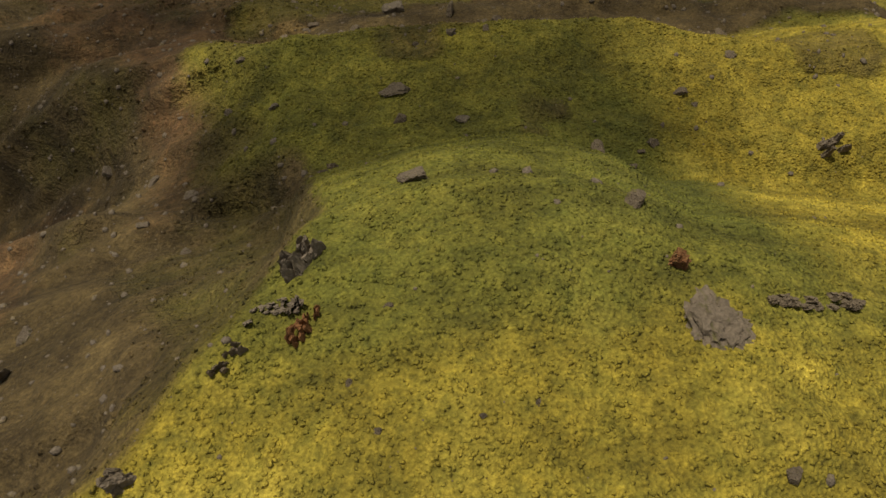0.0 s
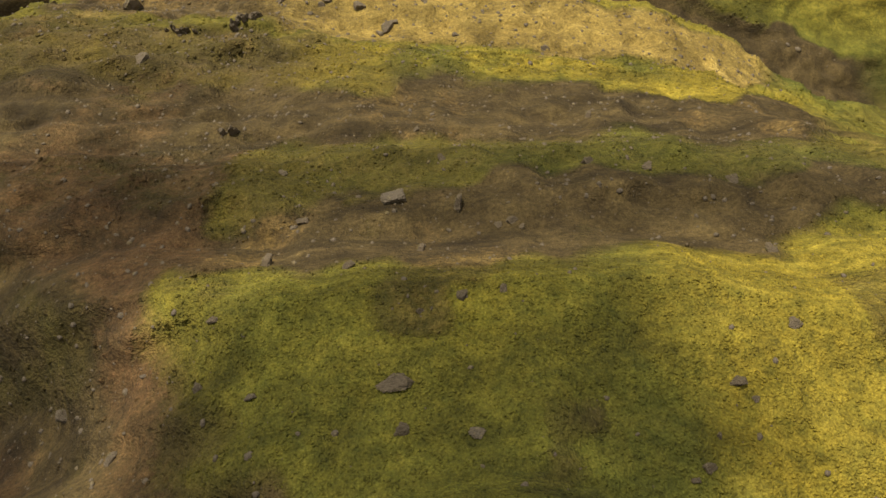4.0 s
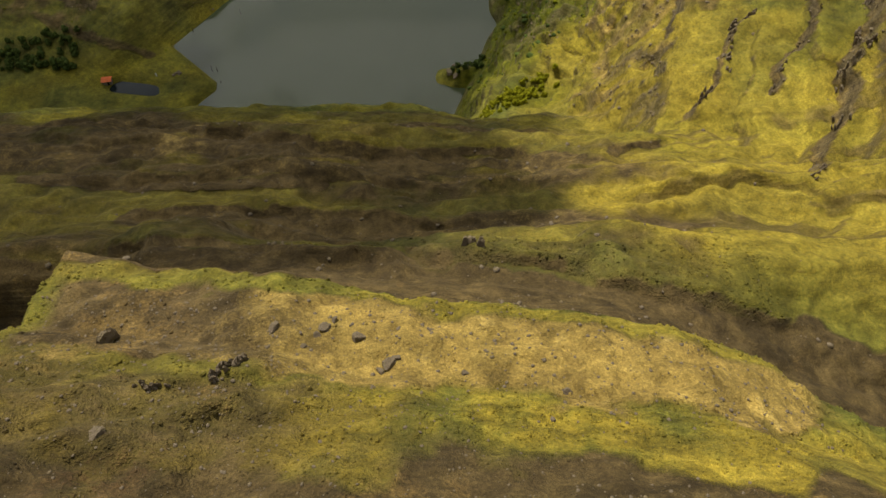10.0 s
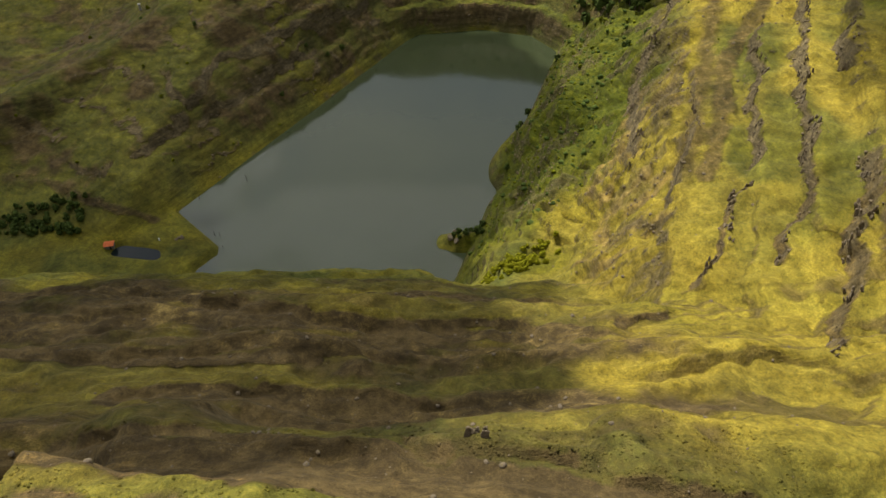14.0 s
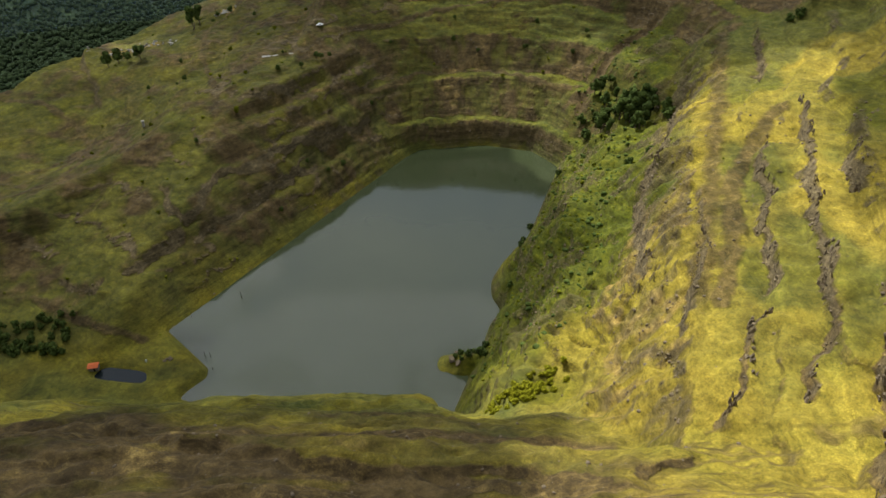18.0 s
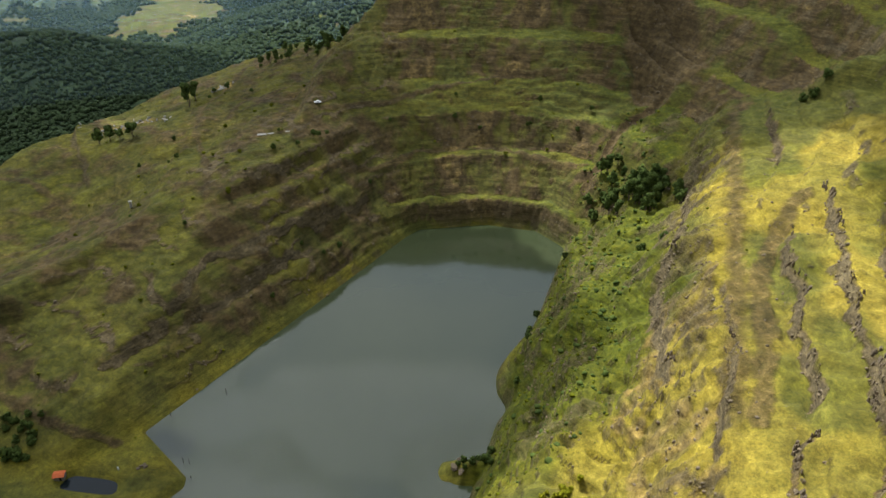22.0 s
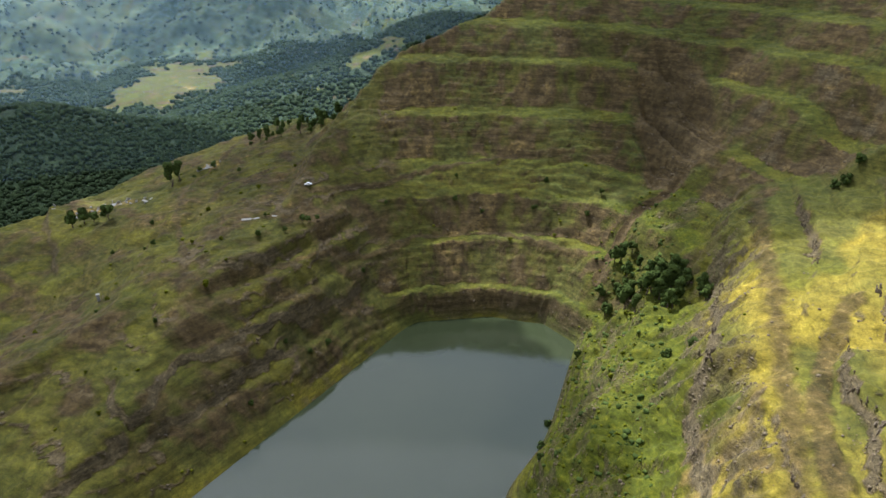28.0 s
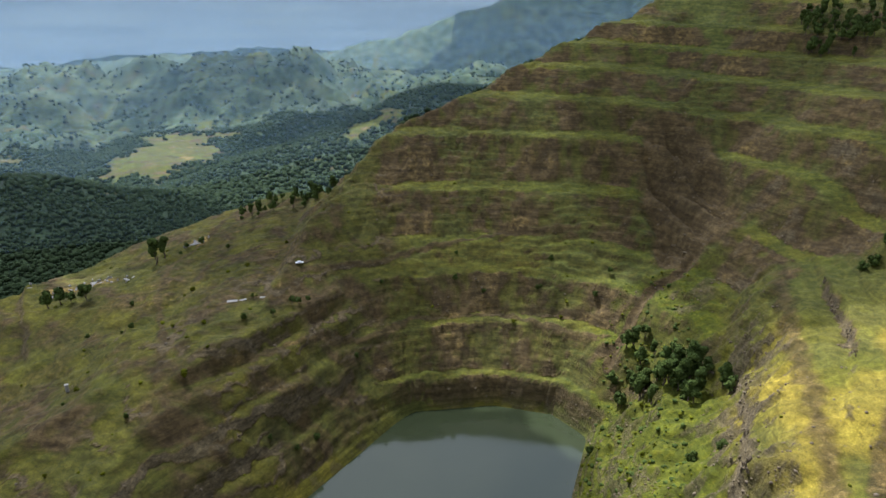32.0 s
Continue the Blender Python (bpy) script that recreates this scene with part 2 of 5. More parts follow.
# ---- the shape of the land ----
def lattice(ix, iy, seed):
    h = (ix.astype(np.int64) * 374761393 + iy.astype(np.int64) * 668265263 + seed * 1442695041) & 0xFFFFFFFF
    h = ((h ^ (h >> 13)) * 1274126177) & 0xFFFFFFFF
    return ((h ^ (h >> 16)) & 0xFFFF) / 32767.5 - 1.0


def rough(x, y, size, seed=0):
    """Smooth noise from -1 to 1 with lumps of that size in metres."""
    x, y = x / size + seed * 17.3, y / size - seed * 9.1
    ix, iy = np.floor(x), np.floor(y)
    fx, fy = x - ix, y - iy
    fx, fy = fx * fx * fx * (fx * (6 * fx - 15) + 10), fy * fy * fy * (fy * (6 * fy - 15) + 10)
    a, b = lattice(ix, iy, seed), lattice(ix + 1, iy, seed)
    c, d = lattice(ix, iy + 1, seed), lattice(ix + 1, iy + 1, seed)
    return (a + (b - a) * fx) + ((c + (d - c) * fx) - (a + (b - a) * fx)) * fy


def layered(x, y, size, seed=0, steps=4):
    return sum(rough(x, y, size / 2 ** k, seed + k) / 2 ** k for k in range(steps))


def ramp(v, a, b):
    t = np.clip((v - a) / (b - a), 0, 1)
    return t * t * (3 - 2 * t)


def profile(v, pairs):
    return np.interp(v, [p[0] for p in pairs], [p[1] for p in pairs])


def over(a, b, soft):
    h = np.clip(0.5 + 0.5 * (a - b) / soft, 0, 1)
    return b + (a - b) * h + soft * h * (1 - h)


def under(a, b, soft):
    return -over(-a, -b, soft)


# height against way down the near slope, from its crest to the lake
SOUTH = [(-80, 262), (-30, 250), (0, 243.5), (6, 241), (8.5, 239.6), (11, 236.6), (13, 233.4), (13.5, 232.2), (14.5, 229.2), (16, 228.1), (24, 225.5), (30, 217), (34, 215), (36, 213), (39, 210.5),
         (42, 205), (47, 199.5), (55, 194), (60, 190.5), (64, 187), (67, 183.5), (72, 182), (79, 178), (80.5, 175.5), (86, 160), (95, 153), (103, 150),
         (112, 141), (120, 129), (126, 125), (137, 120), (150, 115.5), (158, 107), (165, 103.5), (173, 101), (180, 97), (190, 84), (199, 78), (215, 68),
         (222, 62), (236, 45), (245, 40), (262, 20), (285, 0), (320, -22), (900, -60)]
# height against distance from the lake's eastern shore line
EAST = [(-60, -60), (0, 0), (4, 8), (20, 28), (34, 46), (48, 51), (58, 60), (66, 70), (76, 82), (84, 90), (96, 94), (105, 95), (108, 98.5),
        (120, 100.5), (123, 104), (138, 106.5), (143, 113), (158, 116), (166, 126), (185, 131), (195, 144), (215, 148), (230, 164), (300, 215), (900, 330)]
# benches of the far wall: height against distance from the lake's northern end
NORTH = [(-60, -60), (0, 0), (8, 16.5), (13.5, 18.5), (34, 40.5), (42, 42.5), (60, 62.5), (68, 65), (84, 75), (93, 77.5), (118, 101.5), (130, 103.5),
         (155, 131.5), (169, 133.5), (190, 153.5), (206, 156), (225, 173.5), (243, 176), (261, 190.5), (280, 193), (299, 208.5), (318, 211), (345, 230), (480, 280), (900, 320)]
# fall of the western shore
WEST = [(-60, -60), (0, 0), (3, 3), (20, 19), (26, 21), (40, 36), (47, 38), (58, 50), (71, 52), (78, 62), (95, 72), (900, 200)]


RAVINE = [(166, 566), (150, 553), (133, 549), (118, 534), (103, 518)]


def way_distance(x, y, ends, reach=25.0):
    """Distance to a course of straight runs, exact up to reach."""
    ex, ey = [p[0] for p in ends], [p[1] for p in ends]
    out = np.full(x.shape, 2 * reach)
    near = (x > min(ex) - reach) & (x < max(ex) + reach) & (y > min(ey) - reach) & (y < max(ey) + reach)
    if not near.any():
        return out
    px, py = x[near], y[near]
    best = np.full(px.shape, 2 * reach)
    for (ax, ay), (bx, by) in zip(ends, ends[1:]):
        dx, dy = bx - ax, by - ay
        t = np.clip(((px - ax) * dx + (py - ay) * dy) / (dx * dx + dy * dy), 0, 1)
        best = np.minimum(best, np.hypot(px - ax - t * dx, py - ay - t * dy))
    out[near] = best
    return out


def north_distance(x, y):
    best = np.full(x.shape, 1e9)
    inside = np.full(x.shape, -1e9)
    ends = [(-22, 510), (-8, 520), (38, 526), (72, 516), (88, 493)]
    for (ax, ay), (bx, by) in zip(ends, ends[1:]):
        ex, ey = bx - ax, by - ay
        t = np.clip(((x - ax) * ex + (y - ay) * ey) / (ex * ex + ey * ey), 0, 1)
        best = np.minimum(best, np.hypot(x - ax - t * ex, y - ay - t * ey))
        inside = np.maximum(inside, ((y - ay) * ex - (x - ax) * ey) / math.hypot(ex, ey))
    return np.where(inside > 0, np.minimum(best, 1.25 * inside), inside)


def plates(ue, se):
    """Slanting plates of bedded rock below the eastern shelf."""
    return layered((ue + 0.5 * se) * 0.3, se - 0.5 * ue, 7, 57, 3)


def bench_distance(x, y, dn, wob, small):
    return dn + (4.0 + 4.0 * ramp(dn, 110, 180)) * wob * ramp(dn, 5, 30) + 7 * rough(x, y, 90, 19) * ramp(dn, 95, 150) + 1.2 * small * ramp(dn, 3, 12)


def valley(x, y):
    """The open meadow along the valley floor, 1 in its middle."""
    along, across = (y - 1690) - 0.22 * (x + 540), (x + 540) + 0.22 * (y - 1690)
    return np.exp(-((along / 440) ** 4 + ((across + 30 * rough(x, y, 140, 121) + 12 * rough(x, y, 50, 122)) / (66 + 0.1 * np.clip(along + 400, 0, 800))) ** 2))


def far_land(x, y):
    r = np.hypot(x, y - 150)
    z = profile(r, [(0, -20), (500, -24), (1000, -52), (1500, -100), (2400, -165), (3300, -205), (6000, -215)])
    ridged = 1 - np.abs(layered(x + 60 * rough(x, y, 160, 35), y, 420, 31, 5))
    z = z + layered(x, y, 520, 33, 4) * 34 * ramp(r, 500, 1300) + 105 * (ridged - 0.55) * ramp(r, 1500, 2200) * (1 - 0.95 * ramp(r, 3200, 3900))
    # broad hill country in the middle distance
    z += 120 * np.exp(-(((x + 500) / 1100) ** 2 + ((y - 2750) / 420) ** 2))
    # dark wooded spur beyond the plateau, and the long wooded ridge behind it
    z += 66 * np.exp(-(((x + 560) / 240) ** 2 + ((y - 1010) / 170) ** 2))
    along = (x - 60) * 0.55 + (y - 1620) * 0.835
    across = (x - 60) * 0.835 - (y - 1620) * 0.55
    z += 125 * np.exp(-((across / 250) ** 2)) * ramp(along, -800, 150) * (1 - ramp(along, 300, 1300))
    z += 395 * np.exp(-(((x - 800) / 1050) ** 2 + ((y - 4150) / 420) ** 2)) + 30 * (0.4 - np.abs(layered(x, y, 190, 78, 4))) * ramp(r, 1500, 2100)
    # broad meadow in the valley
    m = np.clip(1.9 * valley(x, y), 0, 1)
    return z * (1 - 0.85 * m) + 0.85 * m * profile(y, [(1200, -78), (1400, -102), (1700, -116), (2200, -142)])


def knoll_edge(x, y):
    """Where the turf of the knoll breaks off to the brown flank."""
    return -4.1 - 0.52 * np.clip(7.5 - y, -1, 60) - 0.35 * np.clip(y - 8.5, 0, 8) + 0.5 * rough(x, y, 4, 12) + 0.25 * rough(x, y, 1.4, 13)


def south_way(x, y):
    """How far down the near slope a place lies, along its wavering benches."""
    wob = layered(x, y, 60, 3, 3)
    v = y - 4.0 * wob * ramp(y, 70, 110) - 1.6 * rough(x, y, 14, 5) * (1 - 0.8 * ramp(y, 66, 74) * (1 - ramp(y, 92, 104))) - 0.5 * rough(x, y, 4, 6) * ramp(y, 5, 25)
    v = v - np.where(x < -12, -0.24 * (x + 12), -0.13 * (x + 12) - 0.004 * np.clip(x - 15, 0, 40) ** 2) * ramp(y, 40, 62) * (1 - ramp(y, 88, 112)) * (1 - ramp(np.abs(x), 70, 120))
    v = v + np.where(x > 2, 0.045 * np.clip(x - 2, 0, 7.5) ** 2, 0.022 * np.clip(2 - x, 0, 9) ** 2) * ramp(y, 3, 9) * (1 - ramp(y, 15, 25))
    return v + 3.0 * rough(x, y, 46, 14) * ramp(y, 100, 130)


# broken rock steps that cross the slopes: course with the high side on its left, height, width, bareness
SCARPS = []


def scarp(ends, drop, width, bare=0.8):
    SCARPS.append((ends, drop, width, bare))


# western shore and plateau edge
scarp([(-165, 417), (-151, 410), (-143, 392), (-136, 390), (-130, 397), (-131, 411), (-124, 426), (-107, 434), (-98, 453), (-72, 479), (-58, 498)], 4, 4, 0.95)
scarp([(-134, 376), (-124, 391), (-108, 414), (-88, 442), (-70, 468)], 3, 3.5, 0.85)
scarp([(-163, 354), (-155, 357), (-149, 370), (-135, 386)], 3, 4, 0.8)
scarp([(-199, 357), (-173, 345), (-174, 357)], 2.5, 3, 0.7)
scarp([(-125, 476), (-110, 483), (-93, 501), (-76, 524)], 3, 3.5, 0.8)
scarp([(-81, 472), (-59, 495), (-40, 522)], 3, 3, 0.8)
scarp([(-344, 699), (-312, 681), (-223, 516)], 5, 5, 0.6)
scarp([(-169, 540), (-173, 513), (-196, 509)], 3, 3.5, 0.6)
scarp([(-199, 399), (-194, 412), (-187, 432)], 2.5, 3, 0.5)
# banks of spoil along the outer edges of the benches below the near ridge
scarp([(-66, 112), (-50, 109), (-35, 108), (-20, 103), (-11, 99)], 3.4, 3, 0.9)
scarp([(-9, 109), (-1, 103), (6, 102), (18, 100), (25, 99)], 2.5, 2.2, 0.7)
scarp([(-102, 148), (-85, 146), (-61, 148), (-45, 150), (-29, 149), (-10, 148), (8, 143), (22, 146)], 2.5, 3, 0.85)
scarp([(-72, 129), (-66, 132), (-45, 134), (-22, 133), (-9, 131), (4, 128)], 1.9, 2.5, 0.8)
scarp([(-110, 208), (-71, 185), (-43, 174), (-21, 169), (5, 170), (21, 168), (35, 159)], 3.4, 4, 0.95)
scarp([(-117, 180), (-95, 175), (-77, 174)], 1.7, 2.5, 0.7)
scarp([(43, 132), (54, 137), (67, 142), (79, 143), (89, 140), (92, 133), (101, 130)], 3, 3, 0.5)
scarp([(25, 98), (36, 94), (46, 93), (55, 92), (64, 90)], 3, 3, 0.8)
scarp([(46, 161), (55, 169), (66, 172)], 2.5, 2.5, 0.8)
scarp([(70, 172), (58, 168), (48, 160), (40, 152)][::-1], 1.5, 3, 0.5)
# rock lines along the eastern benches
scarp([(150, 344), (136, 314), (134, 297), (124, 278), (122, 264), (117, 248), (110, 235)], 5, 2.5, 1)
scarp([(110, 231), (101, 226), (95, 212), (91, 202), (83, 192), (77, 184)], 5, 2.5, 1)
scarp([(136, 258), (130, 243), (125, 223), (117, 211), (109, 203), (103, 188)], 4.5, 2.5, 1)
scarp([(144, 235), (138, 214), (124, 193), (120, 181), (110, 165), (91, 142)], 6, 3.2, 1)
scarp([(101, 279), (101, 272), (93, 256), (89, 248), (81, 228)], 3.5, 1.9, 0.9)
scarp([(112, 317), (109, 300), (105, 283), (102, 272), (94, 257), (90, 248)], 3.5, 1.9, 0.9)
scarp([(145, 441), (118, 381), (104, 354), (98, 347), (93, 321), (85, 282), (79, 270)], 5, 3.6, 0.9)
scarp([(176, 372), (164, 334), (146, 291), (136, 264), (134, 250), (127, 233)], 5, 2.9, 1)
scarp([(174, 317), (164, 300), (160, 284)], 5, 2.9, 1)
scarp([(200, 488), (186, 443), (171, 409)], 4, 2.9, 0.9)
scarp([(114, 327), (111, 325), (103, 320)], 3, 2.9, 0.8)


def scarped_by(x, y):
    """Rise and bareness that the rock steps give the land."""
    rise, bare = np.zeros(x.shape), np.zeros(x.shape)
    for ends, drop, width, share in SCARPS:
        ex, ey = [p[0] for p in ends], [p[1] for p in ends]
        reach = 6 * width + 3
        near = (x > min(ex) - reach) & (x < max(ex) + reach) & (y > min(ey) - reach) & (y < max(ey) + reach)
        if not near.any():
            continue
        px, py = x[near], y[near]
        best, side, gone = np.full(px.shape, 1e9), np.zeros(px.shape), np.zeros(px.shape)
        total, run = sum(math.dist(a, b) for a, b in zip(ends, ends[1:])), 0.0
        for (ax, ay), (bx, by) in zip(ends, ends[1:]):
            dx, dy = bx - ax, by - ay
            long = math.hypot(dx, dy)
            t = np.clip(((px - ax) * dx + (py - ay) * dy) / long ** 2, 0, 1)
            d = np.hypot(px - ax - t * dx, py - ay - t * dy)
            closer = d < best
            best = np.where(closer, d, best)
            side = np.where(closer, ((py - ay) * dx - (px - ax) * dy) / long, side)
            gone = np.where(closer, (run + t * long) / total, gone)
            run += long
        s = np.sign(side) * best + width * (0.55 * rough(px, py, 3.2 * width, 201) + 0.35 * rough(px, py, 1.2 * width, 202))
        hold = ramp(gone, 0.0, 0.1) * (1 - ramp(gone, 0.9, 1.0)) * (0.85 + 0.35 * rough(px, py, 9 * width, 203))
        rise[near] += 0.5 * drop * hold * np.clip(2 * s / width, -1, 1) * np.exp(-np.clip(np.abs(s) - 0.5 * width, 0, None) / (1.6 * width))
        bare[near] = np.maximum(bare[near], share * np.clip(1.3 * hold, 0, 1) * (1 - ramp(np.abs(s + 0.15 * width), 0.3 * width, 0.62 * width)))
    return rise, bare


def plateau(x, y):
    """Height of the grassy plateau north-west of the lake, which tilts down to a hollow with a looping track."""
    z = 61 - 0.23 * np.clip(-112 - x, 0, 130) + 0.06 * np.clip(y - 480, 0, 190)
    z = z - 13 * np.exp(-(((x + 240) / 46) ** 2 + ((y - 486) / 46) ** 2)) - 4 * np.exp(-(((x + 190) / 20) ** 2 + ((y - 470) / 40) ** 2))
    return z + 4 * ramp(y + 0.15 * (x + 200), 532, 556) * (1 - ramp(x, -165, -150)) * (1 - ramp(y, 590, 640))


def land(x, y):
    wob = layered(x, y, 60, 3, 3)
    small = layered(x, y, 9, 8, 3)
    # near slope
    south = profile(south_way(x, y), SOUTH)
    knoll = 1 - ramp(y, 10, 16)
    edge = knoll_edge(x, y)
    south = south - knoll * (5.2 * ramp(edge - x, 0, 4.5) + 0.5 * np.clip(edge - 4 - x, 0, 60))
    south = south - (1 - knoll) * ramp(y, 10, 16) * 0.7 * np.clip(-8 - x, 0, 60) * (1 - ramp(y, 18, 34))
    south = south - 0.22 * np.clip(x - 9, 0, 30) * knoll
    south = south - 0.2 * np.clip(-22 - x, 0, 40) * ramp(y, 50, 70) * (1 - ramp(y, 92, 108))
    south = south - 0.34 * np.clip(x - 34 + 6 * wob, 0, 60) * (1 - ramp(y, 60, 120))
    south = south - 1.5 * np.clip(-53 - x + 3 * wob, 0, 24) * ramp(y, 30, 60) * (1 - ramp(y, 90, 120))
    south = south - 5 * np.exp(-(((x - 19) / 13) ** 2 + ((y - 238) / 22) ** 2))
    south = south - 19 * np.exp(-(((x - 10) / 12) ** 2 + ((y - 265) / 19) ** 2)) + 2.5 * np.exp(-(((x + 15) / 9) ** 2 + ((y - 244) / 5) ** 2))
    seams = layered(x * 0.11, y + 2.5 * wob, 5.5, 47, 3)
    south = south + 1.0 * seams * ramp(y, 84, 100) * (1 - ramp(y, 270, 285))
    south = south + (0.5 * rough(x, y, 3.2, 171) + 0.3 * rough(x, y, 1.4, 172)) * ramp(y, 26, 34) * (1 - ramp(y, 84, 92))
    south = south + 0.45 * rough(x * 0.25, y, 2.6, 49) * ramp(y, 26, 36) * (1 - ramp(y, 60, 66))
    south = south + 4 * np.exp(-(((x - 66) / 26) ** 2 + ((y - 146 - 0.45 * (x - 66)) / 13) ** 2))
    # rain-washed ribs down the brown flank
    south = south + (0.45 * rough(0.3 * x + 0.25 * y, y - 0.35 * x, 1.5, 141) + 0.5 * rough(0.3 * x, y - 0.35 * x, 3.4, 142)) * (1 - ramp(x + 2 * wob, -11, -7)) * (1 - ramp(y, 60, 75))
    # eastern wall
    ue = (x - 32) * 0.94 - (y - 339) * 0.342 + 9.5 * np.exp(-((y - 371) / 24) ** 2) - 3.5 * np.exp(-((y - 343) / 7) ** 2)
    se = (x - 32) * 0.342 + (y - 339) * 0.94
    ue_w = ue + 5.0 * wob * ramp(ue, 3, 20) + 2.5 * small * ramp(ue, 3, 15) * (1 - 0.6 * ramp(ue, 75, 95))
    east = profile(ue_w, EAST)
    ledges = layered(ue * 0.16, se + 0.25 * ue, 6, 53, 3)
    east = east + 2.0 * ledges * ramp(ue, 8, 30) * (1 - ramp(ue, 76, 88)) * ramp(y, 215, 240)
    east = east + 1.8 * np.clip(plates(ue, se), -0.5, 0.6) * ramp(ue, 50, 60) * (1 - ramp(ue, 80, 86))
    # spur that juts into the water
    east = over(east, 8.5 + 2 * rough(x, y, 5, 131) - 0.9 * np.hypot((x - 18) * 0.6, (y - 304) * 1.25), 2)
    east = east + 2 * np.exp(-(((x - 84) / 17) ** 2 + ((y - 268) / 20) ** 2))
    # far wall
    dn = north_distance(x, y)
    dn_w = bench_distance(x, y, dn, wob, small)
    even = profile(dn_w, [(-60, -60), (0, 0), (68, 63), (130, 103), (320, 211), (900, 320)])
    north = even + (profile(dn_w, NORTH) - even) * (0.25 + 0.75 * ramp(x + 0.2 * (y - 520), -62, -12))
    north = north * (1 - 0.03 * ramp(x, 110, 230) * ramp(y, 470, 560))
    north = north - 19 * np.exp(-(((x - 252) / 48) ** 2 + ((y - 528) / 30) ** 2))
    north = under(north, plateau(x, y) + np.clip(x + 95, 0, 900) + 2 * wob + (7 * wob + 4 * small + 7 * rough(x, y, 24, 151)) * ramp(x, -95, -60), 4)
    # old landslip down the far wall
    slip = np.exp(-(((x - 169 - 0.05 * (y - 600)) / (24 - 0.16 * np.clip(y - 610, 0, 70))) ** 4)) * ramp(y, 556, 585) * (1 - ramp(y, 655, 680))
    north = north - slip * (8 + 8 * rough(x + 0.25 * y, y * 0.1, 8.5, 23) + 4 * rough(x + 0.25 * y, y * 0.15, 3.2, 24))
    north = north - 3.5 * np.exp(-((way_distance(x, y, RAVINE) + rough(x, y, 6, 27)) / 3.0) ** 2)
    # western side
    uw = -(x + 137) * 0.836 + (y - 328) * 0.548
    sw = (x + 137) * 0.548 + (y - 328) * 0.836
    steep = 0.8 + 0.003 * np.clip(sw, 0, 170)
    uw_w = uw + 3.5 * wob * ramp(uw, 3, 20) + 1.2 * small * ramp(uw, 3, 15)
    west = profile(uw_w * steep, WEST)
    top = np.minimum(np.clip(16 + 0.33 * sw, -1.5, 61), plateau(x, y)) + 1.5 * wob
    west = under(west, top, 2.5)
    flat = 2.6 - 0.5 * np.clip(x + 108 - 0.8 * (y - 304), 0, 200) - 0.55 * np.clip(y - 316 + 1.0 * (x + 125), 0, 200)
    west = over(west, np.maximum(flat, -30), 1.5)
    west = west - 2.6 * np.exp(-(((x + 149 + 0.2 * (y - 299)) / 15) ** 4 + ((y - 299.5 + 0.16 * (x + 149)) / 4.5) ** 4))
    bowl = over(over(south, east, 5), over(north, west, 5), 4)
    # the land falls away behind the crest of the far wall
    q = -(x + 62) * 0.54 + (y - 662) * 0.84
    back = q - 98 * (1 - ramp(x, -130, -45)) + 9 * wob
    bowl = bowl - 1.25 * np.clip(back, 0, 400)
    bowl = bowl - 0.9 * np.clip(uw - 262 + 10 * wob, 0, 400) * ramp(sw, -80, 40)
    # small rock steps along the contours
    lift = bowl / 4.2 + 0.9 * rough(x, y, 30, 102) + 0.16 * rough(x, y, 7, 103)
    whole = np.floor(lift)
    ledge = np.clip(0.45 + 0.9 * rough(x, y, 42, 101) + 0.4 * rough(x, y, 11, 104), 0, 1) * ramp(y, 88, 106) * (1 - ramp(back, 0, 20)) * ramp(bowl, 3, 8) * (1 - ramp(uw, 150, 190)) * (1 - 0.6 * ramp(uw, 0, 10) * (1 - ramp(x, -60, -20)))
    bowl = bowl + 4.2 * 0.8 * ledge * (whole + ramp(lift - whole, 0.6, 0.95) - lift)
    bowl = bowl + scarped_by(x, y)[0]
    # washed-out ribs on the steeper faces, hummocks on the turf
    ribs = rough(x, y, 5.5, 41) * 0.9 + rough(x, y, 2.4, 42) * 0.4
    bowl = bowl + ribs * ramp(bowl, 1, 8) * (0.25 + 0.75 * ramp(y, 90, 140)) * (1 - ramp(back, 0, 40))
    bowl = bowl + (0.22 * rough(x, y, 2.2, 43) + 0.12 * rough(x, y, 0.9, 44)) * (1 - ramp(y, 110, 160))
    z = over(bowl, far_land(x, y), 12)
    return z


def spaced(stops):
    """Grid lines: from each stop to the next at a spacing that glides from one to the other."""
    out = [stops[0][0]]
    for (a, da), (b, db) in zip(stops, stops[1:]):
        while out[-1] < b - 0.5 * db:
            t = (out[-1] - a) / (b - a)
            out.append(out[-1] + da * (db / da) ** min(max(t, 0), 1))
    return np.array(out)


east_lines = spaced([(0, 0.34), (30, 0.4), (70, 0.85), (130, 1.65), (280, 2.0), (500, 5), (1100, 15), (2200, 40), (4800, 260)])
grid_x = np.concatenate([-east_lines[:0:-1], east_lines])
back_lines = -spaced([(3, 0.3), (12, 1), (60, 8), (400, 60), (3000, 400)])[::-1]
grid_y = np.concatenate([back_lines, spaced([(-2.8, 0.28), (45, 0.33), (90, 0.52), (200, 0.95), (300, 1.25), (680, 1.4), (900, 4), (1500, 10), (3300, 40), (4850, 160)])])
GX, GY = np.meshgrid(grid_x, grid_y)
GZ = np.concatenate([land(GX[k:k + 40], GY[k:k + 40]) for k in range(0, len(GX), 40)])


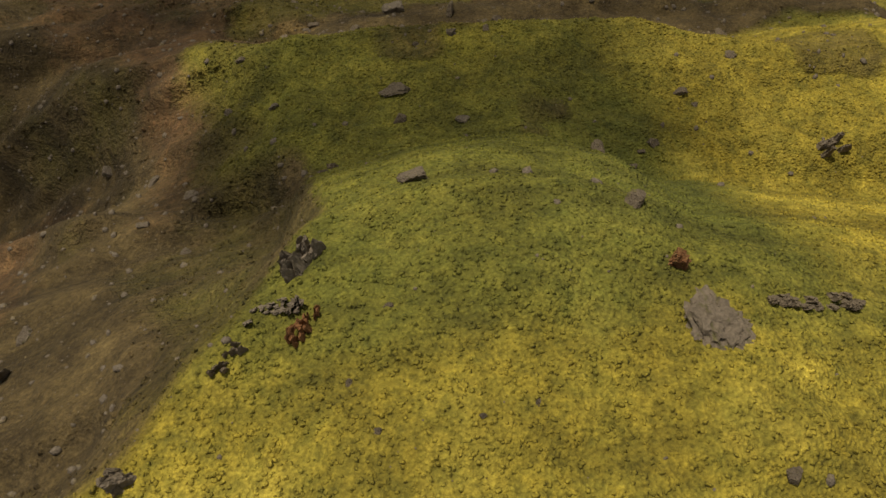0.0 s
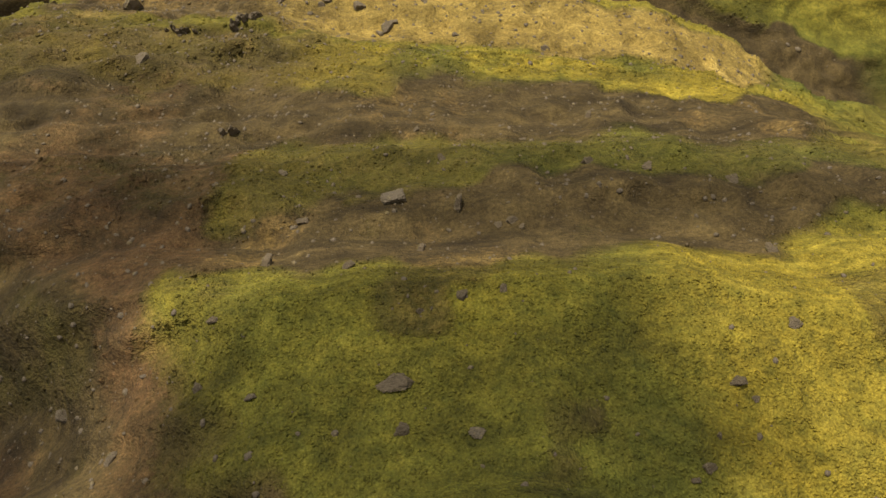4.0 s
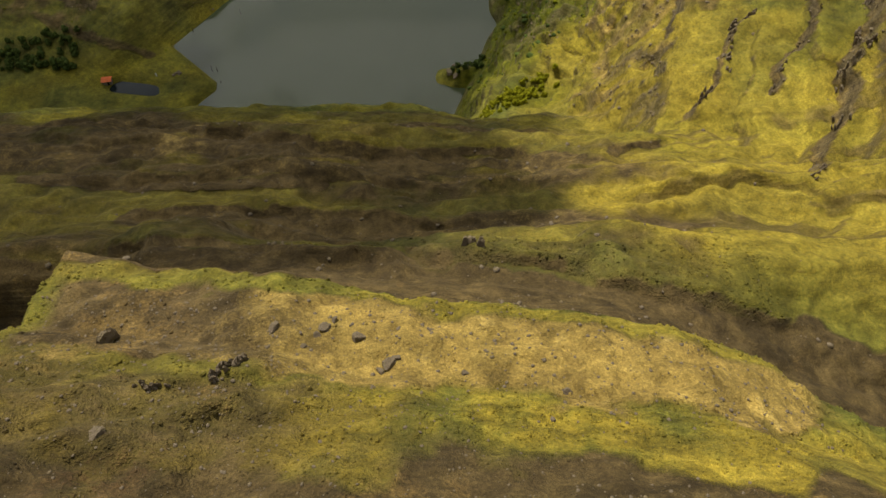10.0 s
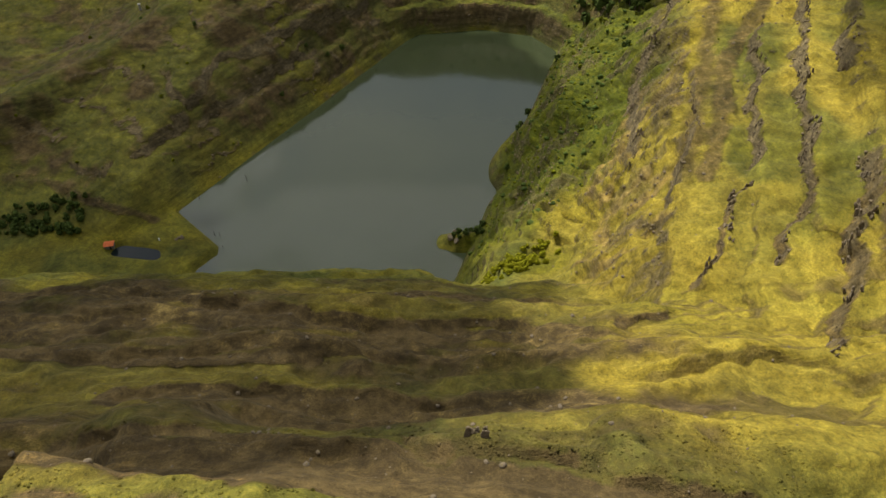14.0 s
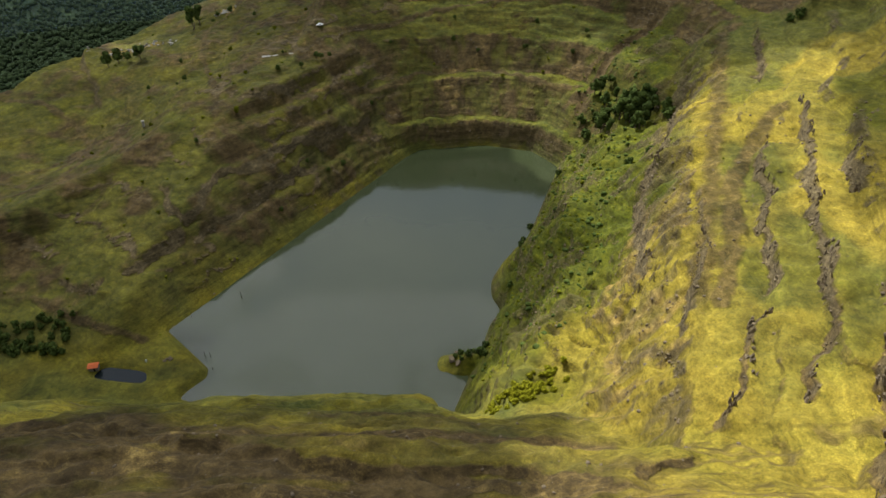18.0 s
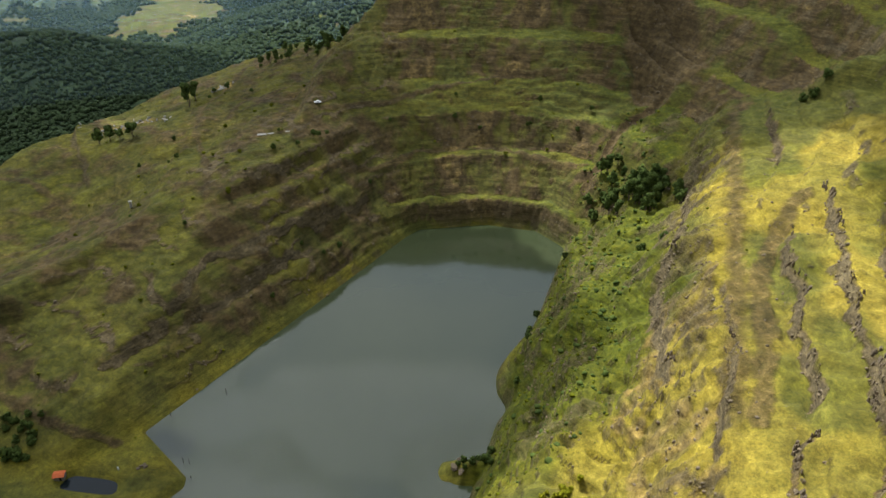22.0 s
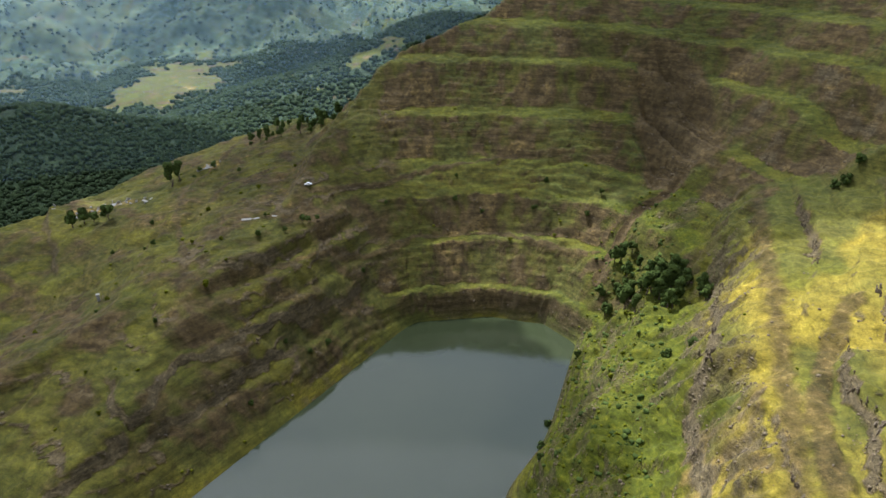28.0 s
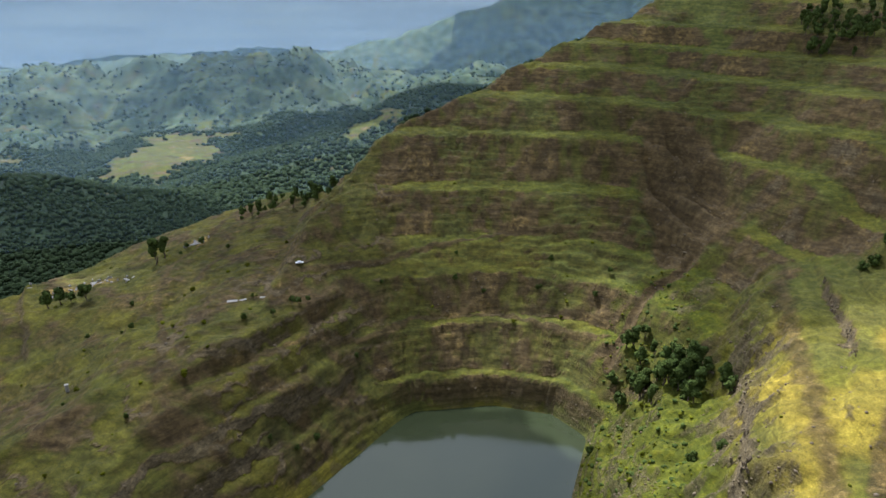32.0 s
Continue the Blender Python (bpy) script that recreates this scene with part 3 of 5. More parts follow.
def sheet(name, xs, ys, zs):
    h, w = xs.shape
    me = bpy.data.meshes.new(name)
    me.vertices.add(h * w)
    me.vertices.foreach_set("co", np.stack([xs, ys, zs], -1).astype(np.float32).ravel())
    i = (np.arange(h - 1)[:, None] * w + np.arange(w - 1)[None, :]).ravel()
    quads = np.stack([i, i + 1, i + w + 1, i + w], -1).astype(np.int32)
    me.loops.add(quads.size)
    me.loops.foreach_set("vertex_index", quads.ravel())
    me.polygons.add(len(quads))
    me.polygons.foreach_set("loop_start", np.arange(len(quads), dtype=np.int32) * 4)
    me.update(calc_edges=True)
    me.shade_smooth()
    return me


# dirt tracks on the plateau and along the benches
TRACKS = [[(-133, 467), (-139, 496), (-165, 562), (-172, 605), (-160, 650), (-157, 690)], [(-121, 467), (-93, 493), (-61, 525), (-11, 557), (43, 565), (107, 535)],
          [(-297, 534), (-274, 533), (-245, 513), (-221, 479), (-216, 446), (-223, 427), (-239, 414)], [(-207, 347), (-185, 334), (-159, 321), (-144, 322)],
          [(-143, 616), (-79, 566), (-49, 582), (-9, 598), (46, 613), (100, 609)], [(-147, 580), (-141, 608), (-120, 613), (-97, 629)]]
# bare bench floors below the near ridge: course and half width
SOIL_WAYS = [([(-66, 104), (-41, 101), (-26, 99), (-7, 95), (11, 91), (28, 87), (48, 86), (64, 86)], 5.5), ([(-130, 210), (-76, 178), (-42, 169), (-11, 166), (20, 162), (36, 160)], 4.5),
             ([(-101, 149), (-60, 144), (-29, 146)], 2.5), ([(-69, 131), (-45, 131), (-22, 130), (1, 125), (14, 124)], 3.5)]
SHELF_TRACK = [(97, 240), (107, 262), (116, 287), (127, 319), (154, 358), (166, 371)]


def cover(x, y, z, slope):
    """What grows on the land: bare soil, its paleness, dry straw, lush green, rock and far woods, each 0 to 1."""
    n1, n2 = layered(x, y, 22, 61, 4), layered(x, y, 6, 67, 3)
    ue = (x - 32) * 0.94 - (y - 339) * 0.342
    uw = -(x + 137) * 0.836 + (y - 328) * 0.548
    dn = north_distance(x, y)

    def band(v, a, b, soft):
        return ramp(v, a - soft, a + soft) * (1 - ramp(v, b - soft, b + soft))

    # near slope: strips of bare soil between strips of turf
    yy = y + 2.4 * n2 + 3.0 * n1
    left = 1 - ramp(x + 7 * n1, -12, -7)
    left = np.maximum(left * ramp(y, 8, 13), (1 - ramp(x - knoll_edge(x, y) + 0.8 * n2, -1.2, 0.2)) * (1 - ramp(y, 14, 18)))
    right = ramp(x + 8 * n1, 36, 52)
    soil = np.maximum.reduce([(0.72 + 0.35 * n1 + 0.2 * n2) * left * band(yy, -40, 36, 3), 0.9 * band(yy, 28.5, 34, 2.0), 0.85 * band(yy, 41, 54, 3.5), 0.7 * left * band(yy, 30, 58, 5),
                              0.42 * band(yy, 28, 62, 3), 0.55 * band(yy, 52, 78, 5) * (1 - ramp(x + 6 * n1, -34, -22))]) * (1 - 0.85 * right)
    crest = y + 0.16 * (x + 12) + 2 * n2
    soil = np.maximum(soil, 0.6 * band(y + 2 * n2, 50, 64, 2) * (1 - ramp(x + 6 * n1, -16, 0)))
    soil = np.maximum(soil, 0.78 * band(crest, 64, 78.2, 1.6) * (1 - ramp(x, 40, 55)))
    soil = np.maximum(soil * (1 - ramp(crest, 80, 83)), 0.95 * band(crest, 82, 101, 1.5) * (1 - ramp(x, 70, 95)))
    soil = soil * (1 - 0.75 * band(yy + 3 * ramp(x, 0, 20), 55.5, 63, 1.5) * ramp(x + 4 * n1, -6, 6))
    soil = soil * (1 - 0.8 * (1 - ramp(x + 2 * n1, -51, -44)) * band(y, 45, 86, 4))
    lower = ramp(y, 82, 86) * (1 - ramp(y + 8 * n1, 200, 232)) * (1 - ramp(x + 14 * n1 - 0.16 * (y - 90), 34, 66))
    strips = layered(x * 0.08, y, 11, 83, 3)
    vs = south_way(x, y)
    scarped = ramp((profile(vs + 0.7, SOUTH) - profile(vs - 0.7, SOUTH)) / -1.4, 0.5, 0.85)
    soil = np.maximum(soil, lower * np.clip(0.43 + 0.14 * scarped + 0.5 * strips + 0.18 * n2, 0, 1))
    for way, wide in SOIL_WAYS:
        soil = np.maximum(soil, 0.92 * (1 - ramp(way_distance(x, y, way) + 0.5 * wide * n1 + 0.3 * wide * n2, 0.75 * wide, 1.25 * wide)))
    soil = np.maximum(soil, 0.5 * ramp(y, 82, 86) * (1 - ramp(y, 200, 230)) * ramp(x, 50, 70) * ramp(slope + 0.4 * n1, 0.6, 1.0))
    wob, small = layered(x, y, 60, 3, 3), layered(x, y, 9, 8, 3)
    north_part = ramp(y, 440, 520)
    west_part = ramp(uw, 2, 8) * (1 - ramp(x, -40, 0))
    walls = np.maximum(ramp(dn, -2, 4) * north_part, west_part * ramp(y, 300, 330))
    dn_w = bench_distance(x, y, dn, wob, small)
    riser = ramp((profile(dn_w + 1, NORTH) - profile(dn_w - 1, NORTH)) / 2, 0.45, 0.85) * ramp(dn, 0, 6) * north_part * ramp(x + 10 * n1, -62, -18)
    bare = ramp(slope + 0.6 * n1 + 0.35 * n2, 0.8, 1.5)
    soil = np.maximum(soil, walls * (0.66 - 0.42 * np.maximum(west_part, 1 - ramp(x, -45, 0))) * ramp(slope + 0.35 * n1 + 0.3 * n2, 1.05, 1.6))
    soil = np.maximum(soil, riser * (0.5 + 0.12 * ramp(dn, 90, 130) + 0.45 * n1 + 0.3 * n2))
    soil = np.maximum(soil, west_part * ramp(y, 315, 350) * (0.33 + 0.4 * layered(x, y, 20, 161, 4) + 0.2 * n2))
    rise = (z + 3.5 * n1 + 1.2 * n2) / 8.5
    scarp = ramp(np.abs(rise - np.floor(rise) - 0.5), 0.36, 0.45) * ramp(n1 + 0.6 * rough(x, y, 35, 91), -0.45, 0.1)
    soil = np.maximum(soil, 0.85 * scarp * west_part * ramp(y, 340, 370) * (1 - ramp(uw, 90, 150)))
    soil = np.maximum(soil, 0.62 * band(ue + 2 * n2, 83, 93, 4) * band(y, 235, 520, 20))
    for way in TRACKS:
        soil = np.maximum(soil, 0.66 * (1 - ramp(way_distance(x, y, way) + 1.2 * n2, 1.5, 3.4)))
    soil = np.maximum(soil, 0.8 * np.exp(-(((x + 226) / 30) ** 2 + ((y - 599) / 9) ** 2)) + 0.8 * np.exp(-(((x + 166) / 8) ** 2 + ((y - 649) / 7) ** 2)))
    slide = np.maximum(np.exp(-(((x - 169 - 0.05 * (y - 600) + 5 * n1) / (25 - 0.17 * np.clip(y - 610, 0, 70))) ** 4)) * band(y + 6 * n1, 562, 674, 6), 0.9 * (1 - ramp(way_distance(x, y, RAVINE) + n2, 2.0, 4.5)))
    soil = np.maximum(soil * (1 - 0.5 * slide), slide * 1.2)
    pale = np.maximum.reduce([0.8 * band(crest, 62, 79, 2) * ramp(x + 9 * n1, -32, -8), 0.35 * band(ue, 40, 240, 10) * band(y, 120, 480, 20), 0.35 * ramp(n1, 0, 0.8), 0.3 * lower * ramp(strips, 0.2, 0.7), np.exp(-(((x + 226) / 32) ** 2 + ((y - 599) / 10) ** 2)), np.exp(-(((x + 166) / 9) ** 2 + ((y - 649) / 8) ** 2))])
    pale = np.clip(pale, 0, 1) * (1 - slide) * (1 - 0.8 * left * (1 - ramp(y, 50, 62)))
    dry = np.maximum.reduce([(0.7 + 0.5 * n2) * band(yy + 3 * ramp(x, 0, 20), 54.5, 63.5, 2.5) * (1 - ramp(x, 48, 60)), 0.75 * band(crest, 77.5, 81.5, 1.0) * ramp(x + 8 * n1, -20, 0), 0.5 * (1 - ramp(x + 6 * n1, -34, -22)) * band(y, 28, 80, 6), (0.78 + 0.35 * layered(x, y, 28, 155, 3)) * ramp(ue + 10 * n1, 62, 84) * band(y, 200, 470, 30),
                             (0.75 + 0.5 * layered(x, y, 34, 153, 3)) * band(y, 95, 240, 20) * ramp(x + 8 * n1, 18, 50), 0.32 * (1 - ramp(y + 4 * n1, 2, 9)), 0.85 * (1 - ramp(y + 3 * n1 - 0.06 * x, 0.5, 4.5)), 0.95 * ramp(x + 5 * n1, 7, 14) * band(y, 4, 30, 4), 0.1 * walls * (1 - riser) * (1 - ramp(slope, 0.5, 0.9)),
                             0.25 + 0.25 * n1, 0.8 * band(ue, 36, 90, 8) * band(y, 225, 315, 14)])
    dry = dry * (1 - 0.6 * walls)
    lush = np.maximum.reduce([0.9 * band(ue + 6 * n1, -4, 66, 6) * band(y, 262, 560, 12), 0.5 * walls * (1 - np.maximum(riser, 0.7 * ramp(slope, 0.7, 1.1))), 0.14 + 0.22 * n1 + 0.25 * ramp(y, 80, 200)])
    rock = np.maximum.reduce([(0.62 - 0.14 * walls - 0.34 * west_part) * ramp(slope + 0.5 * n2 + 0.3 * n1, 1.15, 1.75) * ramp(y, 86, 110), 0.8 * ramp(ue + 8 * n1, 50, 62) * ramp(slope + 0.5 * n2 + 0.4 * n1, 1.0, 1.6) * band(y, 180, 600, 15) * ramp(rough(x, y, 34, 95) + 0.5 * n2, -0.35, 0.3), 0.62 * band(ue, 12, 62, 6) * ramp(n1 + 0.5 * n2, 0.25, 0.65) * band(y, 280, 560, 15)])
    se = (x - 32) * 0.342 + (y - 339) * 0.94
    shelf = band(y, 215, 480, 12)
    bedded = 0.52 * ramp(plates(ue, se) + 0.25 * n2, 0.0, 0.25) * band(ue + 4 * n1, 56, 81, 3) * shelf
    ue_w = ue + 5.0 * wob + small
    lines = 0.7 * sum(band(ue_w, at, at + 5.5, 1.2) for at in (140.5, 161)) * ramp(rough(x, y, 26, 97) + 0.6 * n2, -0.25, 0.25) * shelf
    spur = np.exp(-(((x - 15) / 8) ** 2 + ((y - 304) / 6) ** 2))
    swathe = layered(ue, se * 0.1, 15, 111, 3)
    soil = np.maximum(soil, 0.5 * ramp(n1 + 0.8 * n2, 0.2, 0.8) * (1 - ramp(y, 24, 30)))
    dry = dry * (1 - 0.85 * band(ue, -2, 60, 6) * ramp(y, 272, 292))
    lush = np.maximum(lush, band(ue + 6 * n1, -2, 64, 5) * band(y, 276, 535, 14))
    mound = np.exp(-(((x - 42) / 13) ** 2 + ((y - 243) / 10) ** 2))
    lush, dry, rock = np.maximum(lush, 1.2 * mound), dry * (1 - 0.7 * mound), rock * (1 - 0.8 * mound)
    soil = np.maximum(soil, 0.56 * ramp(strips + 0.25 * n2, 0.05, 0.5) * band(y, 92, 185, 8) * ramp(x, 20, 40))
    strewn = band(ue + 4 * n1, 54, 84, 3) * band(y + 6 * n1, 212, 330, 10)
    soil, pale = np.maximum(soil, (0.36 + 0.4 * n2) * strewn), np.maximum(pale, 0.85 * strewn)
    top_side = ramp(uw, 60, 80) * ramp(y, 400, 440) * (1 - ramp(x, -60, -30))
    soil = np.maximum(soil, top_side * 0.42 * ramp(layered(x, y, 30, 157, 4), 0.1, 0.7))
    lush = np.maximum(lush, top_side * 0.8 * ramp(layered(x, y, 24, 159, 4), 0.0, 0.5))
    terrace = ramp(ue, 84, 96) * shelf
    soil = np.maximum(soil, 0.24 * ramp(swathe + 0.3 * n2, 0.1, 0.6) * terrace)
    # Olive dapples of cloud shade, put into the cover as thinner straw.
    dry = dry * (1 - 0.75 * terrace * ramp(layered(x, y, 40, 113, 3), 0.0, 0.5))
    rock = np.maximum.reduce([rock, bedded, 0.9 * lines, 0.4 * spur + 0.5 * spur * n2, 0.8 * scarp * west_part * ramp(y, 340, 370) * (1 - ramp(uw, 90, 150))])
    rock = np.maximum(rock * (1 - 0.6 * slide), 0.42 * slide)
    step = scarped_by(x, y)[1]
    rock = np.maximum(rock, 1.05 * step * ramp(y, 190, 240))
    soil = np.maximum(soil * (1 - 0.5 * step * ramp(y, 190, 240)), step)
    soil = np.maximum(soil, 0.62 * (1 - ramp(way_distance(x, y, SHELF_TRACK) + 1.5 * n2, 2.5, 6)))
    rock = rock * (1 - ramp(y, 690, 740))
    r = np.hypot(x, y - 150)
    behind = ramp(-(x + 62) * 0.54 + (y - 662) * 0.84 - 98 * (1 - ramp(x, -130, -45)) + 9 * n1, 4, 22)
    outer = ramp(uw + 8 * n1, 268, 290) * ramp(y, 440, 520)
    far = np.maximum(np.maximum(behind, outer), ramp(r, 760, 860))
    meadow = 0.6 * layered(x, y, 130, 79, 3) * ramp(r, 900, 1000) + 1.25 * valley(x, y) + 0.9 * np.exp(-(((x + 1120) / 120) ** 2 + ((y - 2150) / 40) ** 2))
    patch = ramp(layered(x, y, 260, 71, 4), 0.15, 0.5) * ramp(r, 1500, 2200)
    far = far * (1 - ramp(meadow + 0.3 * n1, 0.5, 0.7)) * (1 - 0.15 * patch)
    sandy = np.exp(-(((x + 455) / 26) ** 2 + ((y - 1300 - 0.4 * (x + 455)) / 80) ** 2)) + 0.8 * ramp(valley(x, y) + 0.5 * layered(x, y, 70, 123, 3), 1.0, 1.4)
    soil = np.maximum(soil, 0.7 * sandy * ramp(y, 1150, 1200))
    pale = np.maximum(pale, sandy * ramp(y, 1150, 1200))
    dry, lush = np.maximum(dry, 0.15 * valley(x, y)), np.maximum(lush, valley(x, y))
    worn = np.maximum.reduce([0.85 * lower, 0.42 * west_part * ramp(y, 300, 330), 0.6 * walls * ramp(slope, 0.45, 0.9), 0.75 * left * (1 - ramp(y, 60, 75)), 0.6 * band(y, 26, 62, 4) * ramp(n1 + 0.5 * n2, -0.3, 0.4)]) * (1 - ramp(y, 690, 740))
    return {"worn": worn * (1 - 0.5 * far), "soil": soil, "pale": pale, "dry": np.clip(dry, 0, 1) * (1 - 0.8 * behind), "lush": np.clip(lush + 0.5 * np.clip(meadow, 0, 1), 0, 1), "rock": 0.8 * rock, "far": far, "open": ramp(r, 1450, 2100), "red": 0.12 * left * (1 - ramp(y, 30, 50)) + 0.35 * ramp(n1, 0.1, 0.7) * (1 - ramp(y, 90, 140))}


ground = new("ground", sheet("ground", GX, GY, GZ))
tagged(ground, "grassy benched slopes of an old open pit with bare brown soil", "ground", kind="structure")
GS = np.hypot(np.gradient(GZ, grid_x, axis=1), np.gradient(GZ, grid_y, axis=0))
pieces = [cover(GX[k:k + 40], GY[k:k + 40], GZ[k:k + 40], GS[k:k + 40]) for k in range(0, len(GX), 40)]
COVER = {key: np.concatenate([p[key] for p in pieces]) for key in pieces[0]}
for layer_name, values in COVER.items():
    ground.data.attributes.new(layer_name, "FLOAT", "POINT").data.foreach_set("value", np.clip(values, 0, 1).astype(np.float32).ravel())
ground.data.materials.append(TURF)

lake_me = bpy.data.meshes.new("lake")
lake_me.from_pydata([(-142, 255, 0), (112, 255, 0), (112, 545, 0), (-142, 545, 0)], [], [(0, 1, 2, 3)])
lake = tagged(new("lake", lake_me), "calm dark grey-green lake filling the pit", "lake", kind="structure")
lake_me.materials.append(WATER)


# ---- broken cloud overhead, which the lake mirrors and which shades most of the pit ----
def make_cloud_stuff(clear_part):
    """Thin cumulus: each side lets part of the light straight through and scatters the rest."""
    n = Nodes("cloud_white")
    t = n.add("ShaderNodeBsdfTranslucent", Color=(0.95, 0.95, 0.95, 1))
    d = n.add("ShaderNodeBsdfDiffuse", Color=(0.85, 0.85, 0.85, 1))
    m, thin = n.add("ShaderNodeMixShader", Fac=0.6), n.add("ShaderNodeMixShader", Fac=clear_part)
    clear = n.add("ShaderNodeBsdfTransparent")
    n.link(d.outputs[0], m.inputs[1])
    n.link(t.outputs[0], m.inputs[2])
    n.link(m.outputs[0], thin.inputs[1])
    n.link(clear.outputs[0], thin.inputs[2])
    n.link(thin.outputs[0], next(o for o in n.tree.nodes if o.type == "OUTPUT_MATERIAL").inputs["Surface"])
    return n.mat


CLOUD, WISP, THICK = make_cloud_stuff(0.58), make_cloud_stuff(0.7), make_cloud_stuff(0.5)
CLOUD_BASE = 760.0


def cloud(x, y, wide, deep, turn, seed, material=None):
    """A ragged cumulus whose shade falls round the ground at (x, y); wide and deep are its half sizes."""
    bm = bmesh.new()
    bmesh.ops.create_uvsphere(bm, u_segments=96, v_segments=18, radius=1.0)
    for v in bm.verts:
        p = v.co.copy()
        around = Vector((p.x, p.y, 0)).normalized() if p.xy.length > 1e-6 else Vector((0, 0, 0))
        rag = 1 + 0.3 * noise.noise(around * 1.7 + Vector((seed, 0, 5))) + 0.16 * noise.noise(around * 5 + Vector((seed, 2, 0))) + 0.08 * noise.noise(around * 13 + Vector((0, seed, 0)))
        puff = 0.75 + 0.5 * noise.noise(p * 3.5 + Vector((seed, seed, 0)))
        v.co = Vector((p.x * wide * rag, p.y * deep * rag, p.z * min(wide, deep) * (0.45 * puff if p.z > 0 else 0.08)))
    me = bpy.data.meshes.new("cloud")
    bm.to_mesh(me)
    bm.free()
    me.materials.append(material or CLOUD)
    me.shade_smooth()
    ob = tagged(new("cloud", me), "ragged white cumulus cloud with a grey base", "cloud", "broken clouds", "structure")
    away = (CLOUD_BASE - max(0.0, float(land(np.array([float(x)]), np.array([float(y)]))[0]))) / sun_way.z
    ob.matrix_world = pose(x + sun_way.x * away, y + sun_way.y * away, CLOUD_BASE, 0, 0, turn)
    return ob


cloud(60, 785, 380, 165, 4, 1)
cloud(-152, 404, 240, 246, 0, 2)
cloud(-92, 166, 130, 104, 6, 4, THICK)
cloud(-1, 17.4, 16, 9.8, -8, 5)
cloud(-31, 27, 19, 17, 0, 14, WISP)
cloud(245, 590, 150, 150, 0, 7)
cloud(-480, 880, 330, 230, 20, 8)
cloud(20, 1840, 480, 400, 20, 9, THICK)
cloud(207, 318, 42, 125, -18, 10)
cloud(-185, 283, 80, 52, 10, 15)
cloud(4, 34, 30, 6.5, -6, 16, WISP)
cloud(-700, 2500, 330, 220, 10, 11)
cloud(600, 3600, 900, 500, 10, 12)


# ---- distance: bands that stand in for valley haze, and a glowing far plain ----
def ring(name, radius, a0, a1, z0, z1, material, label, category):
    """An upright band round the place, with its thickness fading towards the top."""
    n, rows = 48, 8
    a = np.radians(np.linspace(a0, a1, n))
    v, thick = [], []
    for k in range(rows):
        t = k / (rows - 1)
        for b in a:
            v.append((radius * math.sin(b), 150 + radius * math.cos(b), z0 + (z1 - z0) * t))
            thick.append(1 - t)
    f = [(k * n + i, k * n + i + 1, (k + 1) * n + i + 1, (k + 1) * n + i) for k in range(rows - 1) for i in range(n - 1)]
    me = bpy.data.meshes.new(name)
    me.from_pydata(v, [], f)
    me.attributes.new("thick", "FLOAT", "POINT").data.foreach_set("value", thick)
    me.materials.append(material)
    me.shade_smooth()
    return tagged(new(name, me), label, category, kind="structure")


# Haze imitated by bluish see-through bands, added one behind another.
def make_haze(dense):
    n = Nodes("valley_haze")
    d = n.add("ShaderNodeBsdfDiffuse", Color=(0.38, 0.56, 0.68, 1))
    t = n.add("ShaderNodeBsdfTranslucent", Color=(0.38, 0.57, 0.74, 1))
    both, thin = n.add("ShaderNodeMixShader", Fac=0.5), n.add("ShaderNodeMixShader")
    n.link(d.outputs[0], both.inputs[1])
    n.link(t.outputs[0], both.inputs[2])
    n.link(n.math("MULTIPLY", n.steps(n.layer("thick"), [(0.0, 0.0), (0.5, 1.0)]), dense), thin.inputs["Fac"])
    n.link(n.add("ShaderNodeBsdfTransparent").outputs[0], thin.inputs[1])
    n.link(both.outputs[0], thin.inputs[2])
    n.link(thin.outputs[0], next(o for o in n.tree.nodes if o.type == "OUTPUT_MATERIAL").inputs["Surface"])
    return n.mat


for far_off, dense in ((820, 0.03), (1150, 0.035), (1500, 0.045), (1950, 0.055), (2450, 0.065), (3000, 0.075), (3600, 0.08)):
    ring("haze", far_off, -60, 50, -290, 330, make_haze(dense), "thin bluish see-through band standing in for haze over the valley", "haze")


# Painted haze: a pale plain colour that glows by itself, unlit by the sun.
def make_hazy_glow():
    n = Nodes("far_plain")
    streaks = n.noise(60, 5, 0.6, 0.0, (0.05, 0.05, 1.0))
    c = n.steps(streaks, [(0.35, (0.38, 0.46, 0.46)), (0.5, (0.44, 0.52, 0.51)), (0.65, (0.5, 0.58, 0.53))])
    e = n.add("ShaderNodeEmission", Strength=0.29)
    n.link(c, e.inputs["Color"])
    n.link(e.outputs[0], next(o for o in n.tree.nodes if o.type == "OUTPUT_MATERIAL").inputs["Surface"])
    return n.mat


ring("backdrop", 4760, -75, 65, -330, 150, make_hazy_glow(), "glowing backdrop coloured as a pale hazy plain at the edge of sight", "backdrop")


# ---- helpers for things ----
def height(x, y):
    return float(land(np.array([x], float), np.array([y], float))[0])


def part(name, bm, material, parent=None, label="", smooth=False):
    me = bpy.data.meshes.new(name)
    bm.to_mesh(me)
    bm.free()
    me.materials.append(material)
    if smooth:
        me.shade_smooth()
    ob = new(name, me)
    ob.parent = parent
    return tagged(ob, label)


